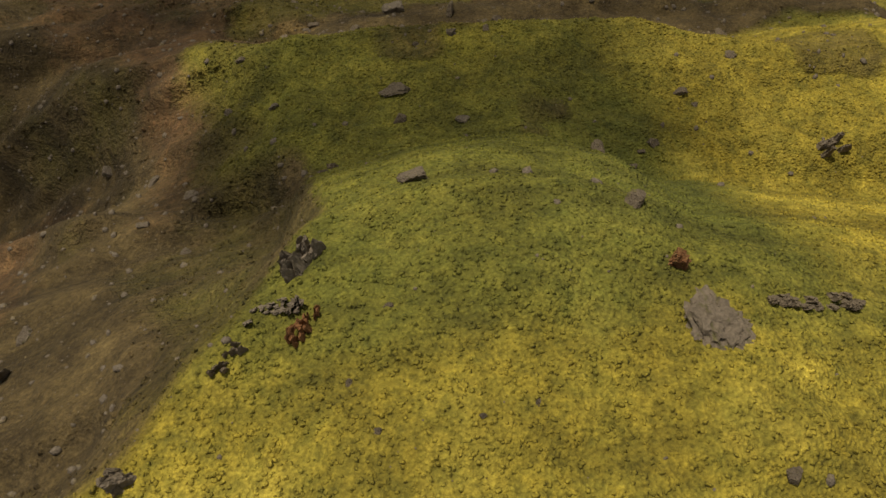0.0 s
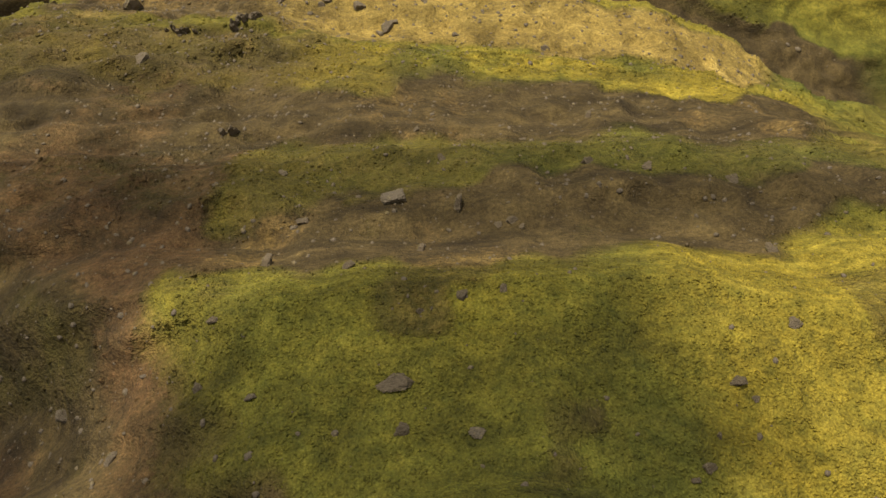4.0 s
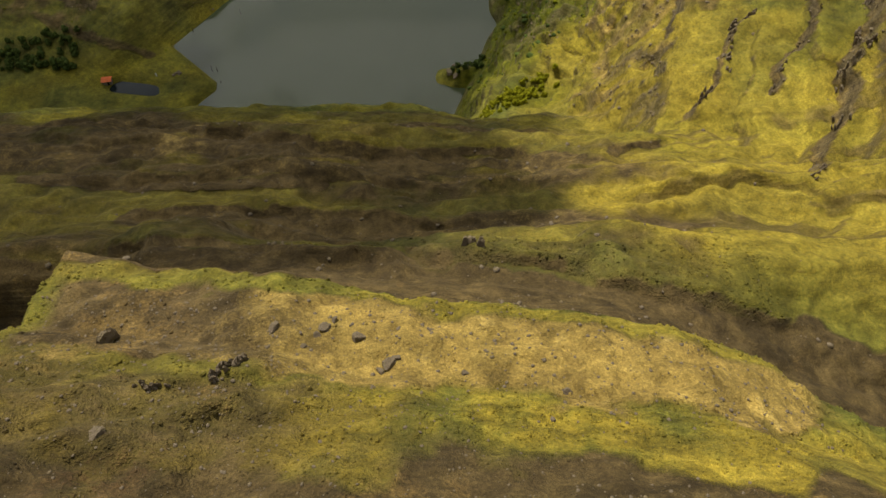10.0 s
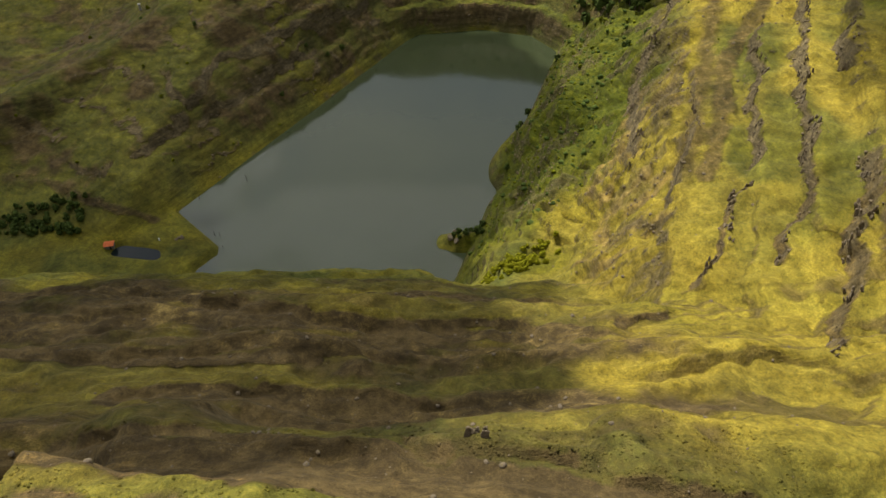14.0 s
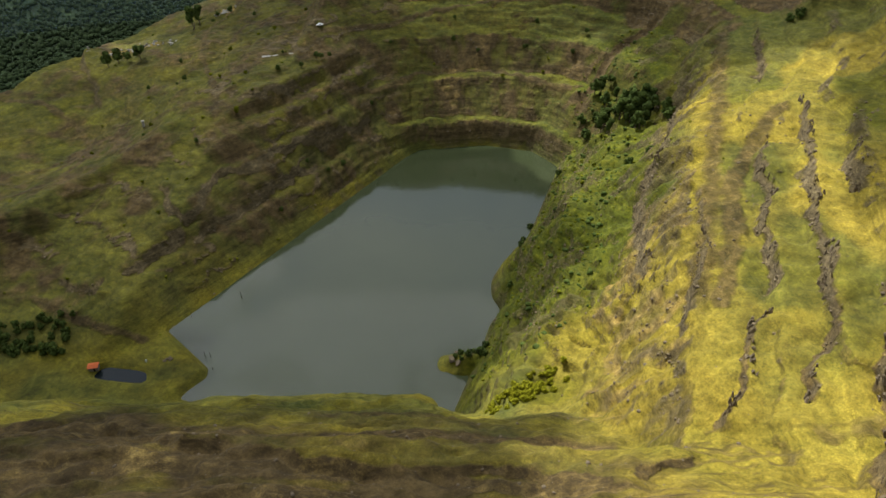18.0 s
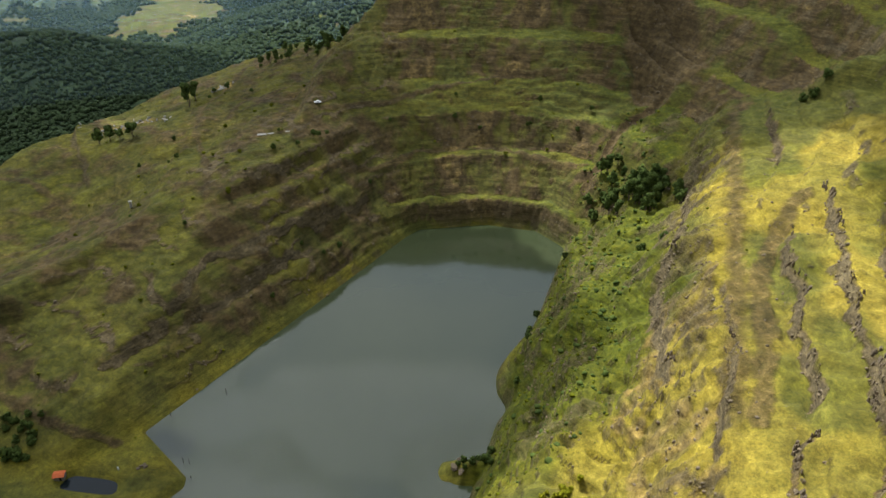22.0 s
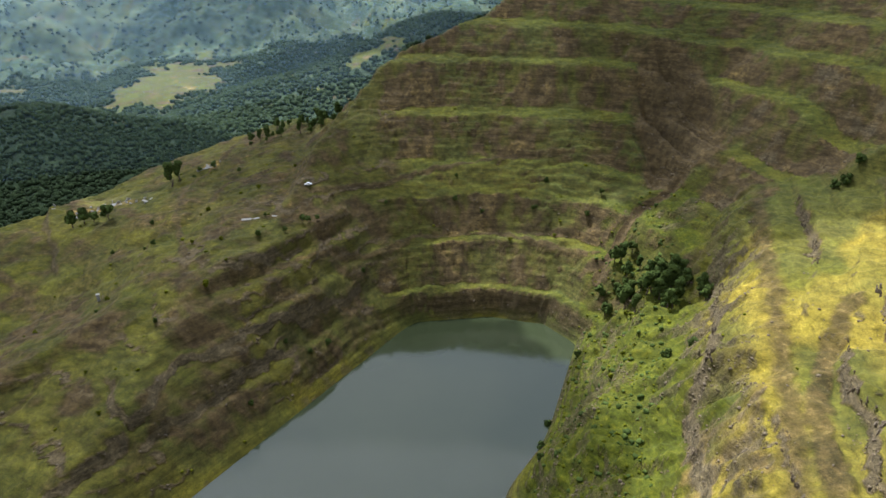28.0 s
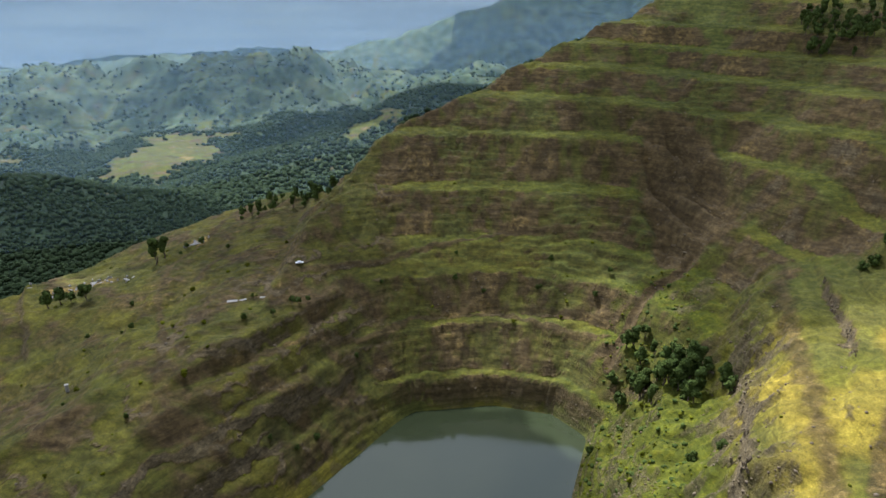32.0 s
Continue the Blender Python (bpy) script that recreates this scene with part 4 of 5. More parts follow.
def joined(name, verts, faces, material, label, category, layers=None, smooth=False):
    """Many small pieces in one mesh, from arrays of corners and of faces."""
    me = bpy.data.meshes.new(name)
    verts, faces = np.asarray(verts, np.float32), np.asarray(faces, np.int32)
    me.vertices.add(len(verts))
    me.vertices.foreach_set("co", verts.ravel())
    k = faces.shape[1]
    me.loops.add(faces.size)
    me.loops.foreach_set("vertex_index", faces.ravel())
    me.polygons.add(len(faces))
    me.polygons.foreach_set("loop_start", np.arange(len(faces), dtype=np.int32) * k)
    me.update(calc_edges=True)
    me.materials.append(material)
    for key, values in (layers or {}).items():
        me.attributes.new(key, "FLOAT", "POINT").data.foreach_set("value", np.clip(values, 0, 1).astype(np.float32))
    if smooth:
        me.shade_smooth()
    return tagged(new(name, me), label, category, kind="stuff")


def ball(levels):
    bm = bmesh.new()
    bmesh.ops.create_icosphere(bm, subdivisions=levels, radius=1.0)
    v = np.array([p.co[:] for p in bm.verts])
    f = np.array([[c.index for c in q.verts] for q in bm.faces])
    bm.free()
    return v, f


def scattered(shape, places, sizes, rng, squash, jag):
    """Copies of a ball, each dented, turned and scaled, at the places."""
    v, f = shape
    n, m = len(places), len(v)
    turn = rng.uniform(0, math.tau, n)
    dents = 1 + jag * rng.uniform(-1, 1, (n, m, 1))
    p = v[None] * dents * sizes[:, None, None] * squash[:, None, :]
    c, s = np.cos(turn)[:, None], np.sin(turn)[:, None]
    x, y = p[..., 0] * c - p[..., 1] * s, p[..., 0] * s + p[..., 1] * c
    out = np.stack([x, y, p[..., 2]], -1) + places[:, None, :]
    return out.reshape(-1, 3), (f[None] + (np.arange(n) * m)[:, None, None]).reshape(-1, f.shape[1])


def stone_shape(seed, rugged=0.2, cuts=9):
    """A broken stone: a ball cut flat by random planes."""
    rng = random.Random(seed)
    bm = bmesh.new()
    bmesh.ops.create_icosphere(bm, subdivisions=4, radius=1.0)
    planes = []
    for k in range(cuts):
        d = Vector((rng.gauss(0, 1), rng.gauss(0, 1), rng.gauss(0, 0.8))).normalized()
        planes.append((d, rng.uniform(0.45, 0.8)))
    for v in bm.verts:
        p = v.co.copy()
        for d, far in planes:
            over_by = p.dot(d) - far
            if over_by > 0:
                p -= d * over_by
        v.co = p * (1 + rugged * 0.35 * noise.noise(p * 3 + Vector((seed, 0, 0))) + rugged * 0.5 * abs(noise.noise(p * 5 + Vector((0, seed, 0)))) + rugged * 0.3 * noise.noise(p * 12 + Vector((seed, seed, 0))))
    return bm


STONES = []
for k in range(9):
    me_k = bpy.data.meshes.new("boulder")
    bm_k = stone_shape(k + 3, 0.35 if k < 7 else 0.9, 9 if k < 7 else 6)
    bm_k.to_mesh(me_k)
    bm_k.free()
    STONES.append(me_k)


def boulder(x, y, wide, tall=0.7, deep=0.8, turn=0, shape=0, material=None, label="weathered grey boulder lying on the grassy slope", group="boulders on the slope", lean=0):
    me = STONES[shape % len(STONES)]
    if not me.materials:
        me.materials.append(ROCK)
    ob = tagged(new("boulder", me), label, "boulder", group)
    ob.matrix_world = pose(x, y, height(x, y) + 0.22 * wide * tall, lean, 0, turn) @ Matrix.Diagonal((wide / 1.3, wide * deep / 1.3, wide * tall / 1.3, 1))
    if material:
        ob.material_slots[0].link = "OBJECT"
        ob.material_slots[0].material = material
    return ob


def slab(w, d, h, seed, cuts=3):
    """One broken, tilted plate of rock with its foot at the origin."""
    rng = random.Random(seed)
    bm = bmesh.new()
    bmesh.ops.create_cube(bm, size=1.0)
    bmesh.ops.subdivide_edges(bm, edges=bm.edges[:], cuts=cuts, use_grid_fill=True)
    for v in bm.verts:
        p = v.co
        p.x, p.y, p.z = p.x * w, p.y * d, (p.z + 0.5) * h
        taper = 1 - (0.8 if d < 0.4 * w else 0.45) * max(0, p.z / h) ** 1.5
        n3 = noise.noise_vector(Vector((p.x / w, p.y / d, p.z / h)) * 2.2 + Vector((seed, seed * 0.7, 0)))
        if cuts > 3:
            n3 = n3 + noise.noise_vector(Vector((p.x / w, p.y / d, p.z / h)) * 4.5 + Vector((seed, 0, 0))) * 0.35
        v.co = Vector((p.x * taper + n3.x * w * 0.24, p.y * taper + n3.y * d * 0.24, p.z + n3.z * h * 0.16))
    return bm


def outcrop(x, y, long, tall, turn, count, seed, material=None, label="jagged outcrop of dark layered rock on the slope", thin=0.3):
    rng = random.Random(seed)
    z = height(x, y)
    root = tagged(new("rock_outcrop"), label, "rock outcrop", "rock outcrops")
    root.matrix_world = pose(x, y, z, 0, 0, turn)
    c, s = math.cos(radians(turn)), math.sin(radians(turn))
    dip, skew = rng.uniform(-24, 24), rng.uniform(-14, 14)
    for k in range(count):
        px, py = long * (rng.random() - 0.5), 0.6 * tall * rng.uniform(-1, 1)
        h = tall * rng.uniform(0.55, 1.1)
        drop = height(x + px * c - py * s, y + px * s + py * c) - z
        piece = part("slab", slab(tall * rng.uniform(0.5, 0.9), tall * rng.uniform(thin, thin * 2), h * 1.35, seed * 31 + k, 6 if seed < 19 else 3), material or DARK_ROCK, root)
        piece.matrix_local = pose(px, py, drop - 0.35 * h, dip + rng.uniform(-7, 7), skew + rng.uniform(-7, 7), rng.uniform(-12, 12))
    return root


# ---- rocks round the knoll where the flight begins ----
outcrop(-4.4, 6.0, 1.2, 0.68, 62, 22, 1, PALE_ROCK, "craggy grey rock tower at the edge of the knoll", 0.16)
outcrop(-5.1, 4.4, 1.5, 0.36, 25, 12, 2, PALE_ROCK, "low broken grey rocks on the grassy knoll edge", 0.2)
outcrop(-4.0, 3.3, 1.0, 0.4, 80, 10, 3, RUST_ROCK, "rusty orange weathered rock ledge on the knoll", 0.2)
outcrop(-8.1, -0.3, 0.7, 0.5, 40, 8, 4, DARK_ROCK, "dark pointed rock on the knoll rim")
outcrop(-18.2, 3.2, 1.2, 0.7, 80, 8, 5, DARK_ROCK, "dark rock sticking out of the brown slope")
outcrop(11.2, 4.1, 3.8, 0.4, 2, 17, 6, ROCK, "low ledge of splintered grey rock in the grass", 0.4)
outcrop(-4.5, 4.5, 0.7, 0.45, 70, 9, 15, DARK_ROCK, "dark upright rock splinters on the knoll edge", 0.15)
outcrop(-5.9, 2.7, 1.1, 0.32, 55, 10, 16, ROCK, "low broken rocks in the turf of the knoll edge", 0.2)
outcrop(-3.7, 4.0, 0.6, 0.35, 85, 7, 17, RUST_ROCK, "rusty splintered rock in the grass", 0.18)
outcrop(-5.2, 13.6, 0.9, 0.5, 30, 8, 18, DARK_ROCK, "dark rocks at the foot of the bank", 0.25)
boulder(7.2, 5.5, 0.5, 0.9, 0.8, 20, 8, RUST_ROCK, "rounded brown boulder on the grassy knoll")
boulder(7.7, 3.3, 1.05, 0.4, 1.25, 15, 7, DARK_ROCK, "broad grey lichen-streaked boulder sunk in the grass")
boulder(-1.9, 19.4, 1.35, 0.3, 0.5, 4, 3, ROCK, "flat oblong stone slab lying on the turf")
boulder(-1.8, 17.3, 0.6, 0.6, 0.8, 50, 4)
boulder(1.5, 17.1, 0.5, 0.7, 0.8, 10, 5, PALE_ROCK, "pale stone lying on the turf")
boulder(-8.9, 19.0, 0.45, 0.8, 0.6, 0, 6, PALE_ROCK, "pale stone at the edge of the brown slope")
outcrop(-4.9, 13.8, 1.1, 0.6, 10, 5, 7, ROCK, "small grey rocks breaking out of the bank")
boulder(-0.8, 9.5, 0.7, 0.7, 0.7, 15, 0, DARK_ROCK, "dark stone at the crest of the knoll")
boulder(6.5, 7.9, 0.6, 0.6, 0.9, 33, 1)
outcrop(21.0, 15.1, 1.5, 0.7, 5, 7, 8, DARK_ROCK, "dark rock cluster on the sunlit turf")
boulder(17.1, 21.8, 0.6, 0.6, 0.8, 70, 2)
for bx, by, bw, bs in [(11.2, 15.3, 0.8, 3), (9.9, 13.7, 0.75, 4), (7.0, 12.4, 1.0, 5), (13.6, 19.0, 0.9, 6), (10.6, 14.8, 0.45, 0), (12.1, 16.6, 0.4, 1), (14.3, 18.2, 0.5, 2),
                       (-1.0, 22.9, 0.5, 3), (1.1, 23.6, 0.8, 4), (3.2, 23.9, 0.6, 5), (-11.4, 23.0, 0.7, 6), (-0.9, 14.2, 0.4, 0), (2.5, 1.3, 0.25, 1), (-1.7, 0.7, 0.3, 2),
                       (1.0, 1.0, 0.25, 3), (8.6, -0.7, 0.6, 4), (-2.5, 2.0, 0.3, 5), (-1.5, 4.3, 0.35, 6)]:
    boulder(bx, by, 0.62 * bw, 0.55, 0.8, 57 * bs, bs)
for bx, by, bw, bs in [(-12.0, 19.7, 0.6, 3), (-21.9, 19.0, 0.9, 4), (-13.5, 14.2, 0.6, 5), (-18.1, 5.6, 0.7, 6), (-15.2, 12.0, 0.5, 0), (-17.0, 16.5, 0.6, 1), (-12.6, 10.2, 0.5, 2)]:
    boulder(bx, by, bw, 0.5, 0.7, 41 * bs, bs, DARK_ROCK, "dark stone on the bare brown slope")

# ---- rocks on the terraces below ----
boulder(-2.8, 32.8, 1.15, 0.75, 0.85, 8, 0, PALE_ROCK, "squarish pale boulder on the bare soil strip", "boulders on the bare strip")
boulder(1.4, 32.0, 0.9, 0.9, 0.5, 70, 1, ROCK, "upright grey-brown boulder on the bare soil strip", "boulders on the bare strip")
boulder(-11.3, 36.6, 0.55, 0.8, 0.8, 0, 2, PALE_ROCK, "pale stone above the bare soil strip", "boulders on the bare strip")
for bx, by, bw, bs in [(14.2, 46.1, 0.9, 1), (20.5, 34.0, 1.1, 2), (10.8, 36.2, 0.9, 3), (15.1, 35.5, 1.0, 4), (0.5, 37.3, 0.7, 5), (-4.9, 26.1, 0.8, 6), (-8.7, 31.1, 0.8, 0),
                       (-1.0, 27.8, 0.7, 1), (3.8, 30.0, 0.6, 2), (4.6, 30.3, 0.8, 3), (5.3, 29.8, 0.5, 4), (19.9, 27.4, 0.9, 5), (-1.6, 42.8, 0.6, 6), (7.5, 42.0, 0.5, 0), (-10.0, 27.2, 1.0, 1)]:
    boulder(bx, by, 0.75 * bw, 0.55, 0.75, 63 * bs, bs, None, "weathered grey stone on the terraced slope", "boulders on the terraces")
for bx, by, bw, bs in [(-18.7, 72.0, 1.1, 1), (-13.1, 72.4, 1.2, 2), (-13.9, 71.3, 0.8, 3), (-9.1, 70.7, 1.2, 4), (-5.4, 66.8, 1.2, 5), (-6.4, 66.2, 0.8, 6), (-4.6, 67.6, 0.7, 0),
                       (-12.0, 73.3, 0.7, 1), (-15.1, 69.6, 0.6, 2), (13.4, 63.1, 0.9, 3), (2.8, 65.7, 0.7, 4), (-28.8, 55.0, 1.0, 5), (-1.0, 72.2, 0.6, 6)]:
    boulder(bx, by, bw, 0.65, 0.8, 47 * bs, bs, DARK_ROCK, "dark angular stone on the sunlit ridge top", "stones on the ridge top")
outcrop(-20.9, 64.2, 4.5, 1.0, 65, 22, 9, DARK_ROCK, "dark mossy rock outcrop on the ridge")
outcrop(-27.0, 61.2, 3.0, 0.7, 10, 10, 10, DARK_ROCK, "dark rocks on the ridge edge")
outcrop(-36.9, 70.8, 1.2, 2.0, 60, 3, 11, ROCK, "upright brown rock slab on the ridge")
outcrop(-17.8, 44.1, 1.4, 0.9, 45, 5, 12, DARK_ROCK, "dark broken rock in the brown slope")
outcrop(7.0, 104.0, 5.0, 1.4, -10, 6, 14, DARK_ROCK, "dark rock seam in the gully side")

# ---- rock lines on the eastern benches ----
outcrop_seed = 20
for ends, drop, width, share in [k for k in SCARPS if k[3] >= 0.9 and k[0][0][0] > 60]:
    rest = 3.0
    for (ax, ay), (bx, by) in zip(ends, ends[1:]):
        long = math.dist((ax, ay), (bx, by))
        while rest < long:
            rng_o = random.Random(outcrop_seed)
            t = rest / long
            if rng_o.random() > 0.22:
                outcrop(ax + (bx - ax) * t + rng_o.uniform(-1.2, 1.2), ay + (by - ay) * t + rng_o.uniform(-1.2, 1.2), rng_o.uniform(5, 10), 0.34 * drop * rng_o.uniform(0.35, 1.1),
                        math.degrees(math.atan2(by - ay, bx - ax)) + rng_o.uniform(-9, 9), 8, outcrop_seed, DARK_ROCK if rng_o.random() < 0.5 else ROCK, "row of dark broken rock along the bench face")
            outcrop_seed += 1
            rest += rng_o.uniform(7, 12)
        rest -= long


# ---- trees ----
def leafy(lumps, leaf, count, seed):
    """A crown: leaf sprays spread over rough lumps (centre, radius)."""
    rng = random.Random(seed)
    bm = bmesh.new()
    weights = [r * r for _, r in lumps]
    for k in range(count):
        c, r = rng.choices(lumps, weights)[0]
        d = Vector((rng.gauss(0, 1), rng.gauss(0, 1), rng.gauss(0.25, 0.9))).normalized()
        at = Vector(c) + d * r * rng.uniform(0.6, 1.08)
        side = d.cross(Vector((rng.gauss(0, 1), rng.gauss(0, 1), rng.gauss(0, 1)))).normalized()
        up = (d.cross(side) + d * rng.uniform(-0.7, 0.7)).normalized()
        w, h = leaf * rng.uniform(0.6, 1.3), leaf * rng.uniform(0.6, 1.3)
        q = [bm.verts.new(at - side * w + up * h * 0.1), bm.verts.new(at - up * h * 0.6), bm.verts.new(at + side * w), bm.verts.new(at + up * h)]
        bm.faces.new(q)
    return bm


def stem(points, radii):
    bm = bmesh.new()
    rings = []
    for p, r in zip(points, radii):
        rings.append([bm.verts.new((p[0] + r * math.cos(a * math.tau / 7), p[1] + r * math.sin(a * math.tau / 7), p[2])) for a in range(7)])
    for a, b in zip(rings, rings[1:]):
        for k in range(7):
            bm.faces.new((a[k], a[(k + 1) % 7], b[(k + 1) % 7], b[k]))
    bm.faces.new(rings[-1])
    return bm


def build_tree(tall, wide, bare, seed, leaves, label, kind="tree"):
    rng = random.Random(seed)
    root = tagged(new(kind), label, kind, kind + "s round the pit")
    part("trunk", stem([(0, 0, -0.5), (0.05 * tall * rng.uniform(-1, 1), 0, bare * tall * 0.6), (0.08 * tall * rng.uniform(-1, 1), 0.05 * tall, bare * tall * 1.3)], [0.035 * tall, 0.026 * tall, 0.014 * tall]), BARK, root)
    lumps = []
    for k in range(9):
        a, r = rng.uniform(0, math.tau), wide * rng.uniform(0.1, 0.62)
        lumps.append(((r * math.cos(a), r * math.sin(a), tall * rng.uniform(bare + 0.12, 0.88)), wide * rng.uniform(0.32, 0.5)))
    for k in range(4):
        c = lumps[k][0]
        part("limb", stem([(0, 0, bare * tall * 0.8), (c[0] * 0.5, c[1] * 0.5, (bare * tall + c[2]) * 0.5), c], [0.016 * tall, 0.011 * tall, 0.005 * tall]), BARK, root)
    part("crown", leafy(lumps, 0.075 * tall + 0.12, 620, seed), leaves, root)
    return root


TREES = [build_tree(11, 4.2, 0.28, 1, LEAVES, "broad dark green tree standing on the plateau"), build_tree(15, 3.6, 0.22, 2, LEAVES, "tall dark green tree on the bench"),
         build_tree(8, 3.4, 0.2, 3, LEAVES, "round dark green tree on the slope"), build_tree(5, 2.3, 0.14, 4, BUSH_LEAVES, "small bright green tree on the bench")]
BUSHES = [build_tree(2.6, 2.0, 0.04, 5, BUSH_LEAVES, "dense green bush on the slope", "bush"), build_tree(3.6, 2.6, 0.05, 6, LEAVES, "large dark green bush on the slope", "bush"),
          build_tree(1.8, 1.9, 0.03, 7, LIME_LEAVES, "low bright yellow-green bush on the sunlit mound", "bush")]
placed = set()


def plant(stock, x, y, size=1.0, turn=0.0):
    m = pose(x, y, height(x, y), 0, 0, turn)
    if stock.name not in placed:
        placed.add(stock.name)
        stock.matrix_world = m @ Matrix.Diagonal((size, size, size, 1))
        return stock
    ob = copy_thing(stock, m)
    ob.scale = (size, size, size)
    return ob


plant(TREES[3], -119.5, 467.6, 0.95)
plant(TREES[1], -185.5, 618.5, 1.35)
plant(TREES[1], -183.0, 628.0, 1.15, 70)
plant(TREES[0], -239, 574, 1.2)
plant(TREES[0], -231, 574, 1.15, 120)
plant(TREES[2], -222.5, 571, 1.0, 40)
plant(TREES[2], -212.5, 570, 1.45, 200)
for tx, ty, ts in [(-86.7, 523, 0.55), (-78.4, 536, 0.7), (-75, 538, 0.6), (-70, 541, 0.5), (35.4, 573.8, 0.5), (114, 570.7, 0.6), (-171, 640, 0.6), (-160, 641, 0.8)]:
    plant(TREES[2], tx, ty, ts, 77 * tx)
rng_t = random.Random(8)
for k in range(58):      # grove in the corner between the far wall and the eastern cliff
    t = rng_t.random()
    plant(TREES[k % 3], 112 + 22 * t + rng_t.uniform(-13, 13), 512 - 62 * t + rng_t.uniform(-16, 16), rng_t.uniform(0.6, 1.15), rng_t.uniform(0, 360))
for tx, ty, ts in [(107.9, 402, 1.3), (115.4, 391.8, 1.2), (104.6, 505.9, 1.2), (222.9, 486, 1.5), (229, 489, 1.3), (216, 484, 1.2), (60, 420, 1.0), (52, 395, 1.1), (70, 455, 1.0),
                   (48, 372, 0.9), (84, 470, 1.0), (40, 350, 0.9), (-182.6, 311.6, 1.2), (-188, 313, 1.6)]:
    plant(BUSHES[1], tx, ty, ts, 31 * tx)
for k in range(80):      # thicket by the pond
    plant(BUSHES[1], -205 + rng_t.uniform(-38, 26), 320 + rng_t.uniform(-10, 14), rng_t.uniform(0.45, 1.1), rng_t.uniform(0, 360))
for bx, by, bs in [(10, 304, 0.6), (13, 306, 0.8), (16, 303, 0.9), (19, 306, 0.8), (13, 302, 0.6), (22, 304, 1.0), (25, 309, 0.9), (24, 299, 0.8)]:
    plant(BUSHES[1], bx, by, bs, 31 * bx)
boulder(8.5, 303.5, 3.0, 0.7, 0.8, 10, 2, DARK_ROCK, "dark rock at the foot of the lake spur", "rocks on the spur")
boulder(11.5, 301, 2.6, 0.8, 0.8, 50, 3, DARK_ROCK, "dark rock at the foot of the lake spur", "rocks on the spur")
boulder(10.5, 306.5, 2.4, 0.8, 0.8, 80, 4, DARK_ROCK, "dark rock at the foot of the lake spur", "rocks on the spur")
for k in range(80):      # bright bushes on the mound at the lake's near corner
    t = rng_t.random()
    plant(BUSHES[2], 24 + 24 * t + rng_t.uniform(-5, 5), 241 + 10 * t + rng_t.uniform(-6, 6), rng_t.uniform(0.6, 1.25), rng_t.uniform(0, 360))
for k in range(60):      # lone bushes on benches and slopes
    bx, by = rng_t.uniform(-220, 120), rng_t.uniform(380, 640)
    if height(bx, by) > 3:
        plant(BUSHES[k % 2], bx, by, rng_t.uniform(0.4, 0.9), rng_t.uniform(0, 360))

for k in range(74):      # trees along the broken edge of the far wall
    t = rng_t.random()
    plant(TREES[k % 3], -142 + 96 * t + rng_t.uniform(-6, 6), 694 + 10 * t + rng_t.uniform(-14, 20), rng_t.uniform(0.45, 0.9), rng_t.uniform(0, 360))
for k in range(64):      # wooded corner high on the far wall
    plant(TREES[k % 3], rng_t.uniform(284, 350), rng_t.uniform(680, 745), rng_t.uniform(0.6, 1.1), rng_t.uniform(0, 360))

# ---- hut, pond and posts by the lake ----
def box(w, d, h, soft=0.03, base=0.0):
    bm = bmesh.new()
    bmesh.ops.create_cube(bm, size=1.0)
    for v in bm.verts:
        v.co = Vector((v.co.x * w, v.co.y * d, (v.co.z + 0.5) * h + base))
    bmesh.ops.bevel(bm, geom=bm.edges[:], offset=soft, segments=2, affect="EDGES", profile=0.5)
    return bm


ORANGE = make_plain("orange_sheet", (0.55, 0.12, 0.025), 0.6)
WALLING = make_plain("grey_boards", (0.22, 0.19, 0.15), 0.9)
CONCRETE = make_plain("old_concrete", (0.34, 0.32, 0.27), 0.9)
WHITE = make_plain("white_paint", (0.75, 0.75, 0.72), 0.4, 0.05)
DARK = make_plain("dark_glass", (0.02, 0.022, 0.025), 0.15, 0.05)
TYRE = make_plain("tyre_rubber", (0.02, 0.02, 0.02), 0.9)
RUST = make_plain("rusty_iron", (0.16, 0.07, 0.03), 0.85)
POSTWOOD = make_plain("old_post_wood", (0.07, 0.055, 0.04), 0.9)

hut = tagged(new("hut"), "small hut with a bright orange roof beside the pond", "hut")
hut.matrix_world = pose(-161.2, 302.6, height(-161.2, 302.6) - 0.3, 0, 0, 8)
part("wall", box(4.2, 3.2, 2.6), WALLING, hut, "grey board wall")
for side in (-1, 1):
    roof = part("roof", box(5.0, 2.15, 0.1, 0.02), ORANGE, hut, "orange sheet roof")
    roof.matrix_local = pose(0, side * 0.98, 2.72, -side * 17, 0, 0)
door = part("door", box(0.85, 0.08, 2.0, 0.01), DARK, hut)
door.matrix_local = pose(0.6, -1.62, 0.05)

pond_me = bpy.data.meshes.new("pond")
pond_me.from_pydata([(-172, 294, 1.25), (-128, 290, 1.25), (-128, 304, 1.25), (-172, 309, 1.25)], [], [(0, 1, 2, 3)])
pond_me.materials.append(POND_WATER)
tagged(new("pond", pond_me), "narrow dark pond between grassy banks", "pond", kind="structure")

